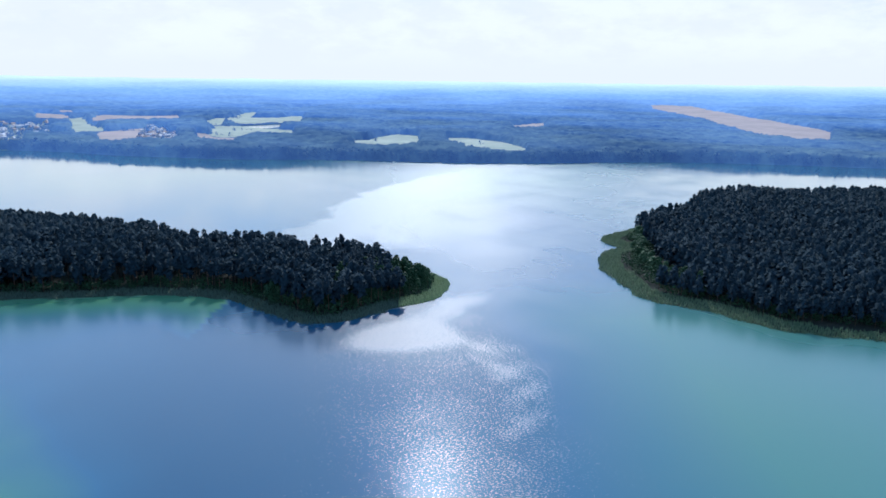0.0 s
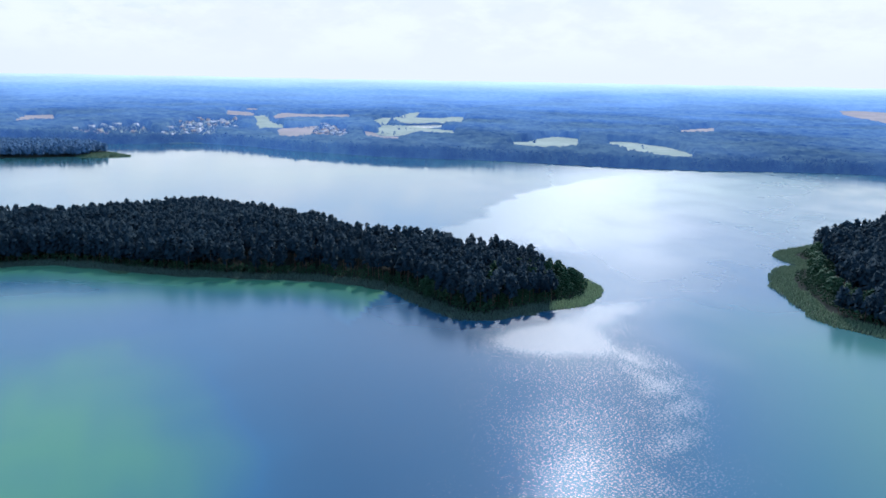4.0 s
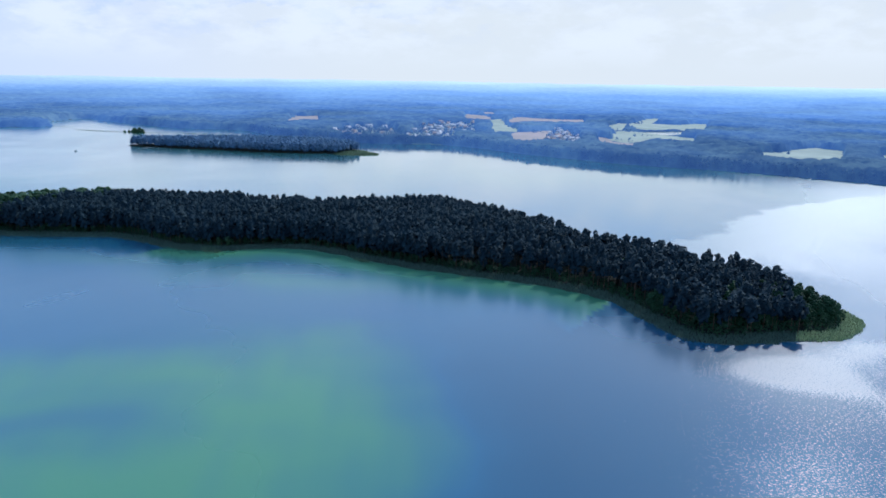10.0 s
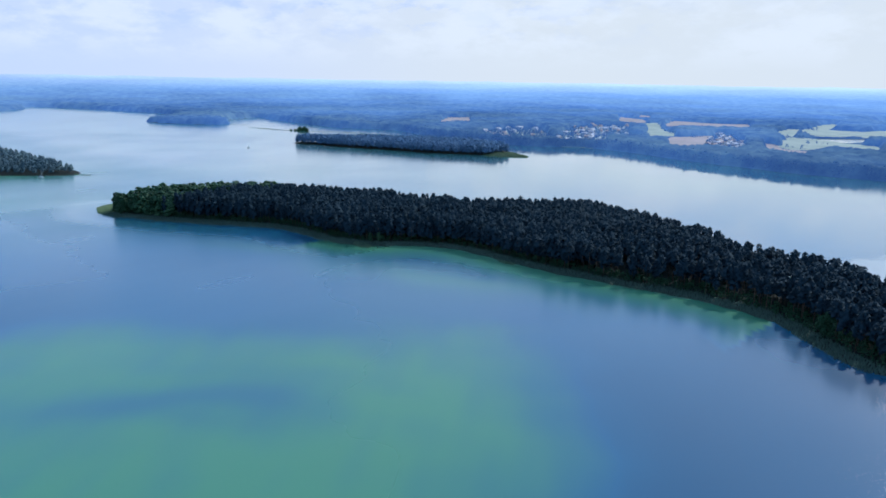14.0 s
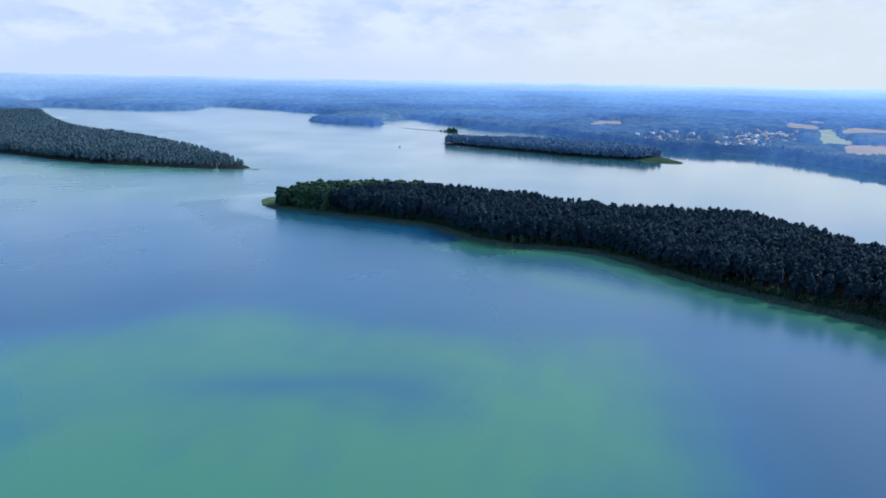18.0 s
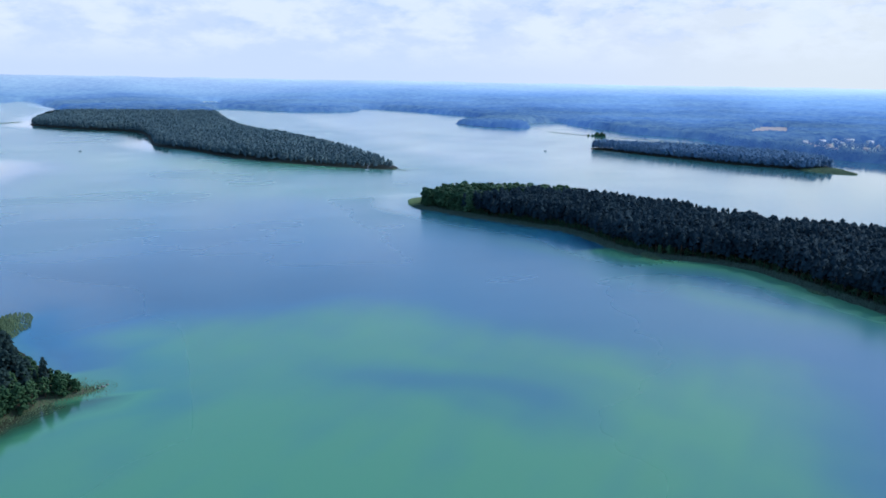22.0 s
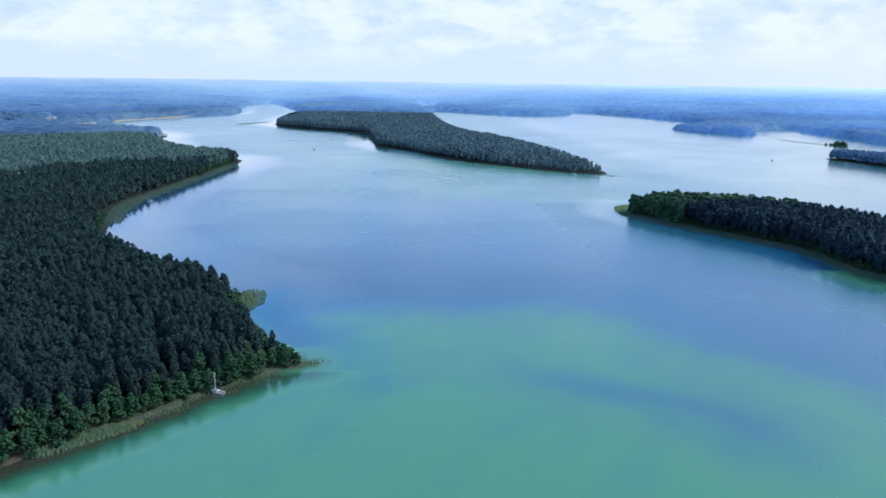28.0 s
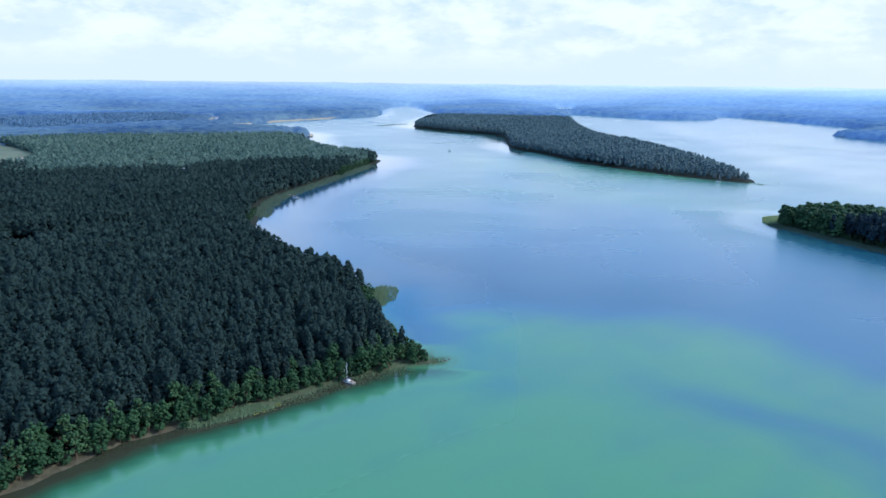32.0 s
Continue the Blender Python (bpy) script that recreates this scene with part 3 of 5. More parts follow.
def stem(height, r0, r1, sides=4):
    a = np.arange(sides) * 2 * np.pi / sides
    ring = np.stack([np.cos(a), np.sin(a)], 1)
    v = np.concatenate([np.c_[ring * r0, np.full(sides, -0.6)], np.c_[ring * r1, np.full(sides, height)]])
    f = []
    for i in range(sides):
        j = (i + 1) % sides
        f += [(i, j, sides + j), (i, sides + j, sides + i)]
    return v, np.array(f)


def conifer(n, low=0.38, width=0.15, flat=0.65, taper=0.55):
    """A unit-high pine: clumps thin out towards a ragged top."""
    t = ((np.arange(n) + rng.uniform(0, 1, n)) / n) ** 0.85
    h = low + (0.96 - low) * t
    r = width * np.minimum(1, 0.6 + 1.6 * t) * (1 - t) ** taper + 0.012
    a = np.arange(n) * 2.4 + rng.uniform(0, 1.2, n)
    off = r * rng.uniform(0.35, 1.0, n)
    c = np.stack([off * np.cos(a), off * np.sin(a), h], 1)
    size = width * (0.66 - 0.34 * t) * rng.uniform(0.7, 1.25, n) * (30 / n) ** 0.38
    c[-1], size[-1] = (0, 0, 0.95), width * 0.3
    return sprays(c, size, flat)


def broadleaf(n, low=0.14, width=0.30):
    """A unit-high leafy tree with a lobed, uneven crown."""
    t = (np.arange(n) + 0.5) / n
    h = low + (1 - low) * t
    a = np.arange(n) * 2.4 + rng.uniform(0, 0.9, n)
    r = width * np.sqrt(np.clip(1 - (2 * t - 0.85) ** 2 / 1.45, 0.03, 1)) * rng.uniform(0.45, 1.0, n)
    return clumps(np.stack([r * np.cos(a), r * np.sin(a), h * 0.95], 1), width * rng.uniform(0.24, 0.42, n) * (26 / n) ** 0.33, 0.85)


def forest(name, x, y, heights, kinds, label, trunk=True, needles=None):
    """Many trees joined into one object; kinds: unit trees as (vertices, faces, material)."""
    pick = rng.integers(0, len(kinds), len(x))
    z, turn = ground_height(x, y), rng.uniform(0, 6.28, len(x))
    verts, faces, index, tones, at = [], [], [], [], 0
    shade = np.clip(rng.uniform(0, 1, len(x)) * 0.75 + 0.125 + 0.22 * wave_noise(x, y, 31, 2.0), 0, 1)
    mats = [needles or PINE, LEAF, BARK]
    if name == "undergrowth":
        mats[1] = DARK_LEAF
    elif needles in (HAZE_GLOW, BLUE_PINE, HAZE_PINE):
        mats[1] = needles
    tv, tf = stem(0.62, 0.014, 0.008, 3)
    for k, (kv, kf, km) in enumerate(kinds):
        who = np.nonzero(pick == k)[0]
        if not len(who):
            continue
        sets = [(kv, kf, km, True)] + ([(tv, tf, 2, False)] if trunk else [])
        for v0, f0, mi, wide in sets:
            c, s = np.cos(turn[who])[:, None], np.sin(turn[who])[:, None]
            w = (heights[who] * rng.uniform(0.85, 1.2, len(who)))[:, None]
            v = np.stack([(v0[:, 0] * c - v0[:, 1] * s) * w + x[who, None], (v0[:, 0] * s + v0[:, 1] * c) * w + y[who, None],
                          v0[:, 2] * heights[who, None] + z[who, None]], -1)
            f = f0[None] + (np.arange(len(who)) * len(v0))[:, None, None] + at
            verts.append(v.reshape(-1, 3)), faces.append(f.reshape(-1, 3))
            index.append(np.full(len(who) * len(f0), mi))
            tones.append(np.repeat(shade[who], len(v0)))
            at += len(who) * len(v0)
    ob = mesh_object(name, np.concatenate(verts), np.concatenate(faces), mats, np.concatenate(index))
    ob.data.attributes.new("tone", "FLOAT", "POINT").data.foreach_set("value", np.concatenate(tones).astype(np.float32))
    return tagged(ob, label, "forest", kind="stuff")


def spots(x0, x1, y0, y1, gap):
    """Places on a shaken grid."""
    xs, ys = np.meshgrid(np.arange(x0, x1, gap), np.arange(y0, y1, gap * 0.87))
    xs = xs + gap * 0.5 * (np.arange(len(xs)) % 2)[:, None]
    xs = (xs + rng.uniform(-0.36, 0.36, xs.shape) * gap).ravel()
    return xs, (ys + rng.uniform(-0.36, 0.36, ys.shape) * gap).ravel()


PINES_NEAR = [(*conifer(84, 0.26, rng.uniform(0.155, 0.195), 0.95, rng.uniform(0.40, 0.72)), 0) for _ in range(7)]
PINES_MID = [(*conifer(30, 0.30, rng.uniform(0.155, 0.195), 1.1, rng.uniform(0.45, 0.8)), 0) for _ in range(6)]
PINES_TALL = [(*conifer(34, 0.50, rng.uniform(0.12, 0.15), 1.0, 0.45), 0) for _ in range(4)]
PINES_FAR = [(*conifer(10, 0.26, 0.19, 1.15, 0.6), 0) for _ in range(5)]
LEAFY_FAR = [(*broadleaf(7), 1) for _ in range(3)]

# the long island
x, y = spots(-690, 20, 215, 540, 5.0)
d = signed(ISLES["long"], x, y)
ok = (d > 9 + 3 * wave_noise(x, y, 20, 1.0)) & (x > -590) & (x + 0.35 * y < 108)
x, y, d = x[ok], y[ok], d[ok]
tall = (rng.uniform(16.5, 21.5, len(x)) + 1.6 * wave_noise(x, y, 26, 4.0)) * np.clip(0.78 + d / 60, 0, 1.0) * np.clip(0.90 + (-60 - x) / 300, 0.90, 1.0)
bare = (x > -250) & (rng.uniform(0, 1, len(x)) < 0.8)
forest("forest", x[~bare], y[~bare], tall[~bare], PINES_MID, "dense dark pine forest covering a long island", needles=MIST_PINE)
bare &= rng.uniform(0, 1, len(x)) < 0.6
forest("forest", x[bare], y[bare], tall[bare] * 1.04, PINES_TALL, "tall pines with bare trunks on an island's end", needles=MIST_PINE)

# the island with the reedy point
x, y = spots(100, 570, 285, 720, 6.0)
d = signed(ISLES["east"], x, y)
ok = (d > 14 + 3 * wave_noise(x, y, 20, 1.0)) & ((x > 154) | (y < 395) | (d > 38)) & (x < 0.74 * y)
x, y, d = x[ok], y[ok], d[ok]
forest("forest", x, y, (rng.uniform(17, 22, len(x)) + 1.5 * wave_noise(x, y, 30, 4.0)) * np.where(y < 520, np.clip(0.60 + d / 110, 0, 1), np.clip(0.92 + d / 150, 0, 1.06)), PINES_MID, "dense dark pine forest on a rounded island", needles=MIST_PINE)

# the far island
x, y = spots(-1160, -700, 745, 990, 6.0)
d = signed(ISLES["far"], x, y)
ok = (d > 5) & (x < -762)
x, y = x[ok], y[ok]
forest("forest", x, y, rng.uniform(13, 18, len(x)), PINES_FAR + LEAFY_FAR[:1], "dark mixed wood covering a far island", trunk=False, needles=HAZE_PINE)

# the wooded shore with the moored boat
x, y = spots(-820, -20, -760, -20, 5.2)
d = -signed(LAKE, x, y)
r = np.hypot(x, y)
a = np.degrees(np.arctan2(-x, y))
ok = (d > 10) & (r < 720) & (a > 60) & (a < 136)
x, y, d, r = x[ok], y[ok], d[ok], r[ok]
RIDE = smooth([(-412, -331), (-437, -326), (-464, -299), (-492, -269), (-520, -270), (-497, -314), (-472, -350), (-456, -372)])
ok = signed(RIDE, x, y) < 0
x, y, d, r = x[ok], y[ok], d[ok], r[ok]
tall = (rng.uniform(13, 19.5, len(x)) + 1.4 * wave_noise(x, y, 24, 4.0)) * np.clip(0.72 + d / 60, 0, 1)
close = r < 400
forest("forest", x[close], y[close], tall[close], PINES_NEAR, "dense dark green pine forest on a lake shore")
forest("forest", x[~close], y[~close], tall[~close], PINES_MID, "dark pine forest behind a sandy shore", trunk=False)

# low growth under the wood's edges
def undergrowth(poly, box, d0, d1, inside, keep, label):
    x, y = spots(*box, 3.6)
    d = inside * signed(poly, x, y)
    ok = (d > d0) & (d < d1) & keep(x, y)
    forest("undergrowth", x[ok], y[ok], rng.uniform(2.5, 6.0, ok.sum()), LEAFY_FAR, label, trunk=False, needles=PINE)


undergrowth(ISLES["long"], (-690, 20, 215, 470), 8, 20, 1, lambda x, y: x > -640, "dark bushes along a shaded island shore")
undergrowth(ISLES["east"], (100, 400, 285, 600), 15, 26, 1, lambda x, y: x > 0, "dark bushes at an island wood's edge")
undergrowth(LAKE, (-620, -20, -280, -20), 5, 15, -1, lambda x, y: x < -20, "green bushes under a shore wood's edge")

# woods on the further headlands
x, y = spots(-2450, -400, -1100, 330, 7.4)
d = -signed(LAKE, x, y)
r = np.hypot(x, y)
a = np.degrees(np.arctan2(-x, y))
SANDY_POINT = smooth([(-1500, -455), (-1575, -470), (-1660, -520), (-1650, -570), (-1590, -540), (-1500, -500)])
MEADOW_GAP = smooth([(-1150, -930), (-930, -690), (-820, -670), (-800, -760), (-1000, -950)])
ok = (d > 6) & (r >= 720) & (r < 2400) & (a > 60) & (a < 134) & ((r < 1500) | ((y > -335) & (y < 190))) & (signed(MEADOW_GAP, x, y) < 0) & (signed(SANDY_POINT, x, y) < 0)
CABINS = [(-893, -493), (-839, -422)]
for cx, cy in CABINS:
    far = math.hypot(cx, cy)
    ahead, across = (x * cx + y * cy) / far - far, (x * cy - y * cx) / far
    ok &= ~((ahead > -46) & (ahead < 14) & (np.abs(across) < 11))
x, y, d = x[ok], y[ok], d[ok]
tall = rng.uniform(14, 19, len(x)) * np.clip(0.7 + d / 50, 0, 1) * np.where(y > -150, np.clip(0.62 + (-935 - x) / 420, 0.62, 1.05), 1.0)
# trees inside this outline get the lit needle colour, as between cloud shadows
CLEARED_SKY = smooth([(-777, -590), (-786, -504), (-815, -425), (-863, -400), (-912, -350), (-962, -268), (-1000, -246), (-1086, -251), (-1317, -392),
                      (-1505, -510), (-1640, -720), (-1500, -1000), (-1000, -900)])
tinted, west_head = signed(CLEARED_SKY, x, y) + rng.uniform(-22, 22, len(x)) + 16 * wave_noise(x, y, 40, 2.0) > 0, y > -320 + 0 * x
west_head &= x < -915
for some, needles, words in ((tinted, PALE_PINE, "pine forest behind a bay, sunlight put into its needle colour"),
                             (west_head & ~tinted & (y > -180 - 0.1 * x - 330) & (signed(smooth([(-900, -215), (-1200, -215), (-1200, -450), (-900, -450)]), x, y) < 0), BLUE_PINE, "pine woods on a long headland, haze put into their colour"),
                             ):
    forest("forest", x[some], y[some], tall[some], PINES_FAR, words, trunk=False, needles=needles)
    tinted = tinted | some
rest = ~tinted
forest("forest", x[rest], y[rest], tall[rest], PINES_FAR, "dark pine woods round a reedy bay", trunk=False, needles=PINE)

# a wood added to stand for a band of forest in shade
SHADED_BAND = smooth([(-1440, -1115), (-1602, -1021), (-1716, -945), (-1832, -925), (-2100, -1060), (-2034, -1206), (-1833, -1326), (-1720, -1368)])
x, y = spots(-2170, -1420, -1390, -900, 10.0)
ok = (signed(SHADED_BAND, x, y) > 14 * wave_noise(x, y, 60, 1.0)) & (-signed(LAKE, x, y) > 20)
forest("forest", x[ok], y[ok], rng.uniform(19, 23, ok.sum()), PINES_FAR, "pine wood in hazed blue, added for a band of shaded forest", trunk=False, needles=HAZE_PINE)

# ---------------------------------------------------------------- open land beyond the lake
FIELDS = {
    "meadow": [[(-194, 1316), (-148, 1366), (-129, 1465), (-105, 1515), (-52, 1485), (-49, 1433), (-55, 1280), (-93, 1262), (-139, 1277)],
               [(-4, 1456), (52, 1463), (120, 1367), (148, 1219), (132, 1169), (83, 1213), (39, 1235), (31, 1328)],
               [(-653, 1910), (-670, 2039), (-635, 2038), (-674, 2298), (-675, 2559), (-629, 2294), (-592, 2117), (-505, 2123), (-488, 2258),
                (-452, 2254), (-399, 1922), (-477, 1945), (-520, 1872), (-565, 1892), (-622, 2051), (-615, 1948), (-568, 1740)],
               [(-542, 1631), (-545, 1706), (-536, 1771), (-482, 1712), (-432, 1655), (-347, 1618), (-328, 1515), (-358, 1513), (-420, 1538),
                (-428, 1416), (-466, 1420), (-501, 1489)],
               [(-1032, 1933), (-1037, 2016), (-868, 1707), (-802, 1642), (-734, 1510), (-768, 1457), (-855, 1592)]],
    "pasture": [[(-1150, -930), (-930, -690), (-820, -670), (-800, -760), (-1000, -950)]],
    "stubble_field": [[(931, 3274), (1008, 3276), (1137, 3212), (1136, 2702), (1074, 2208), (984, 1773), (846, 1520), (782, 1549), (766, 1672),
                       (816, 1986), (919, 2644), (940, 3050)],
                      [(-960, 1876), (-1056, 2150), (-824, 2193), (-762, 2029), (-915, 1960), (-926, 1866)],
                      [(-1187, 2011), (-1302, 2236), (-1233, 2188), (-1095, 2058), (-1050, 1955), (-1099, 1951)],
                      [(-652, 1301), (-716, 1457), (-692, 1600), (-627, 1532), (-594, 1540), (-536, 1400), (-552, 1351), (-602, 1290)],
                      [(-544, 1516), (-511, 1498), (-466, 1403), (-419, 1389), (-402, 1323), (-452, 1345), (-499, 1392)],
                      [(158, 1901), (296, 2035), (274, 1880), (213, 1844)],
                      [(-1319, 2392), (-1273, 2407), (-1226, 2319), (-1271, 2304)],
                      [(-1432, 1442), (-1582, 1636), (-1550, 1721), (-1400, 1554), (-1410, 1502)],
                      [(-1071, 1210), (-1075, 1254), (-1013, 1239), (-904, 1141), (-994, 1187)]],
    "sand_beach": [[(-1528, -470), (-1575, -482), (-1650, -525), (-1640, -560), (-1590, -530), (-1545, -505)],
                   [(-1819, -850), (-2154, -996), (-2230, -1002), (-1982, -886), (-1980, -795), (-1880, -760)],
                   [(-2028, -752), (-2239, -755), (-2519, -687), (-2394, -640), (-2077, -700)]],
}
PASTURE = material("pasture", (0.16, 0.20, 0.13), (0.28, 0.31, 0.21), 0.9, 0.05, 0.0, 0.0, 0.2, 0.01)
LOOKS = {"pasture": (PASTURE, "olive green pasture in a forest clearing", "field"),
         "meadow": (MEADOW, "pale green meadow among far woods", "field"),
         "stubble_field": (STUBBLE, "dry tan harvested field among woods", "field"),
         "sand_beach": (SAND, "pale sandy lake shore with dry grass", "beach")}


def drape(name, outline, mat, label, category, lift):
    """A sheet that lies on the ground inside an outline."""
    poly = smooth(outline, 3)
    (x0, y0), (x1, y1) = poly.min(0), poly.max(0)
    x0, x1, y0, y1, n = x0 - 25, x1 + 25, y0 - 25, y1 + 25, 56
    xs, ys = np.meshgrid(np.linspace(x0, x1, n), np.linspace(y0, y1, n))
    xs, ys = xs.ravel(), ys.ravel()
    i = np.arange(n * n).reshape(n, n)
    q = np.stack([i[:-1, :-1], i[:-1, 1:], i[1:, 1:], i[1:, :-1]], -1).reshape(-1, 4)
    cut = max(x1 - x0, y1 - y0) / n * 0.9
    q = q[(signed(poly, xs, ys) > -cut)[q].all(1)]
    used, q = np.unique(q, return_inverse=True)
    z = ground_height(xs, ys)[used]
    ob = mesh_object(name, np.stack([xs[used], ys[used], z + lift], 1), q.reshape(-1, 4), [mat])
    return tagged(shade_smooth(ob), label, category, kind="structure")


OPEN = []
for kind, outlines in FIELDS.items():
    for outline in outlines:
        drape(kind, outline, *LOOKS[kind], 2.4)
        OPEN.append(np.array(outline, float))
OPEN += [np.array(o, float) for o in PONDS]
HAMLETS = [np.array(o, float) for o in (
    [(-780, 1124), (-853, 1189), (-1040, 1541), (-1080, 1716), (-1007, 1787), (-840, 1491), (-761, 1416), (-717, 1321), (-802, 1333), (-714, 1176)],
    [(-596, 1349), (-713, 1665), (-662, 1656), (-522, 1371), (-471, 1193), (-522, 1207)],
    [(-1086, 1218), (-1136, 1391), (-1094, 1489), (-869, 1232), (-812, 1131), (-862, 1123), (-950, 1161)])]


def open_land(x, y):
    """Where no high wood stands, so that each clearing can be looked into from over the lake."""
    free = np.zeros(np.shape(x), bool)
    for poly in OPEN:
        for k in (1.0, 1.035, 1.07, 1.105):
            free |= signed(poly, x * k, y * k) > 0
    for poly in HAMLETS:
        free |= signed(poly, x, y) > 0
    return free


# ---- woods on the far shores, as one canopy of many crowns
def canopy(name, r0, r1, rings, a0, a1, turns, mat, label):
    x, y, q = polar(r0, r1, rings, a0, a1, turns)
    x = x + rng.uniform(-0.3, 0.3, len(x)) * np.hypot(x, y) * 0.005
    y = y + rng.uniform(-0.3, 0.3, len(x)) * np.hypot(x, y) * 0.005
    d = land_distance(x, y)
    r, a = np.hypot(x, y), np.degrees(np.arctan2(-x, y))
    single = (a > 60) & (a < 134) & ((r < 1490) | ((r < 2390) & (y > -330) & (y < 185)))
    wood = (d > 7) & (~open_land(x, y) | (signed(LAKE, x, y) > -26)) & ~single
    for isle in ISLES.values():
        wood &= signed(isle, x, y) < -5
    tall = 13.5 + 2.5 * wave_noise(x, y, 140, 8.0) + rng.uniform(-3.2, 3.2, len(x)) * np.clip(1.5 - r / 4000, 0.15, 1)
    z = ground_height(x, y, d) + np.where(wood, tall, -1.0)
    q = q[wood[q].any(1)]
    used, q = np.unique(q, return_inverse=True)
    ob = mesh_object(name, np.stack([x, y, z], 1)[used], q.reshape(-1, 4), [mat])
    return tagged(ob, label, "forest", kind="stuff")


# both canopies emit their haze
canopy("far_forest", 900, 3000, 190, -50, 142, 700, HAZE_GLOW, "mixed forest stretching behind the lake, glowing blue for haze")
canopy("distant_forest", 2990, RIM_R - 5, 90, -50, 142, 420, HAZE_GLOW, "hazy blue forest reaching to the skyline")
x, y = spots(-1500, 700, 1020, 1300, 6.5)
d = land_distance(x, y)
ok = (d > 3) & (d < 40) & (np.hypot(x, y) < 1700) & (~open_land(x, y) | (signed(LAKE, x, y) > -22))
for isle in ISLES.values():
    ok &= signed(isle, x, y) < -5
x, y = x[ok], y[ok]
forest("forest", x, y, rng.uniform(10, 17, len(x)), PINES_FAR + LEAFY_FAR, "mixed trees along a far lake shore", trunk=False, needles=HAZE_GLOW)

# ---------------------------------------------------------------- reeds
def reeds(name, x, y, high, label, mat=None):
    """Tufts of reed: ragged upright pyramids, joined."""
    n = len(x)
    base = np.array([(0.62, 0, 0), (-0.3, 0.55, 0), (-0.35, -0.5, 0), (0.05, 0.08, 1)])
    turn, w = rng.uniform(0, 6.28, n), rng.uniform(0.6, 1.25, n)
    c, s = (np.cos(turn) * w)[:, None], (np.sin(turn) * w)[:, None]
    tip = np.where(base[:, 2] > 0, 1.0, 0.0)[None] * rng.uniform(-0.35, 0.35, (n, 1))
    h = (high * rng.uniform(0.6, 1.25, n))[:, None]
    z = np.maximum(ground_height(x, y), -0.5)[:, None]
    v = np.stack([base[:, 0] * c - base[:, 1] * s + x[:, None] + tip, base[:, 0] * s + base[:, 1] * c + y[:, None] + tip * 0.6,
                  base[:, 2] * (h + 0.4) + z - 0.3], -1).reshape(-1, 3)
    f = np.array([(0, 1, 3), (1, 2, 3), (2, 0, 3)])
    f = (f[None] + 4 * np.arange(n)[:, None, None]).reshape(-1, 3)
    return tagged(mesh_object(name, v, f, [mat or REED]), label, "reeds", kind="stuff")


def reed_band(poly, box, inner, outer, gap, inside=1):
    x, y = spots(*box, gap)
    d = inside * signed(poly, x, y) + 1.6 * wave_noise(x, y, 9.0, 1.0) + 1.2 * wave_noise(x, y, 17.0, 2.5)
    ok = (d > outer) & (d < inner)
    return x[ok], y[ok]


x, y = reed_band(ISLES["long"], (-690, 20, 215, 470), 10, -1.5, 1.15)
# sun on the tips and shade along the shore are put into reed colours
tip = (x < -640) | (x > -24)
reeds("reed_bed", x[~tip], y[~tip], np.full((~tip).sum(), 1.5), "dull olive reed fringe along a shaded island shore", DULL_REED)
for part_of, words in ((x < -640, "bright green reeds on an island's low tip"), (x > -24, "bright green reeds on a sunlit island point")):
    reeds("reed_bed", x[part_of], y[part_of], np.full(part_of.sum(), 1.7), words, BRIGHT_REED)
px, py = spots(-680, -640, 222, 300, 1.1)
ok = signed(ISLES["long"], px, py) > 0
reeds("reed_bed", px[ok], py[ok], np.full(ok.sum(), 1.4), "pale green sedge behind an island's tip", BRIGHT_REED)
x, y = reed_band(ISLES["east"], (95, 330, 285, 600), 13, -2.0, 1.2)
ok = (x < 190) | (signed(ISLES["east"], x, y) < 8)
x, y = x[ok], y[ok]
reeds("reed_bed", x, y, np.full(len(x), 1.8), "broad olive green reed belt round an island")
x, y = reed_band(ISLES["far"], (-770, -690, 870, 960), 60, -1.0, 1.8)
reeds("reed_bed", x, y, np.full(len(x), 1.8), "pale reeds on a far island's spit")
x, y = reed_band(LAKE, (-302, -232, -100, -25), 5, -7.0, 0.95, -1)
ok = np.hypot(x + 261.6, y + 67.8) > 3.6
x, y = x[ok], y[ok]
reeds("reed_bed", x, y, np.full(len(x), 0.7), "low green reeds in the shallows off a wooded point")
x, y = spots(-236, -216, -118, -84, 0.8)
d = -signed(LAKE, x, y)
ok = (d > -3.5) & (d < 4)
reeds("reed_bed", x[ok], y[ok], np.full(ok.sum(), 1.6), "pale grey-green reed bed beside a beach")
x, y = spots(-415, -352, -98, -58, 1.1)
ok = np.hypot((x + 381) / 20, (y + 78) / 9) < 1 + 0.12 * wave_noise(x, y, 5, 1.0)
reeds("reed_bed", x[ok], y[ok], np.full(ok.sum(), 1.7), "rounded green reed bed off a wooded shore")
x, y = reed_band(LAKE, (-1085, -600, -270, -200), 7, -9.0, 1.4, -1)
ok = (np.hypot(x + 724, y + 243.5) > 6) & (x + 1000 + 40 * wave_noise(x, y, 40, 2.0) > 0)
x, y = x[ok], y[ok]
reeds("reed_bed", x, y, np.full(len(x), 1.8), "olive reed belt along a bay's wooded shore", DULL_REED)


def strip(points, wide, gap):
    """Places along a bent line."""
    out = []
    for (x0, y0), (x1, y1) in zip(points, points[1:]):
        n = int(math.hypot(x1 - x0, y1 - y0) / gap * wide / gap)
        t = rng.uniform(0, 1, n)
        out.append(np.stack([x0 + (x1 - x0) * t, y0 + (y1 - y0) * t], 1) + rng.normal(0, wide / 3, (n, 2)))
    return np.concatenate(out).T


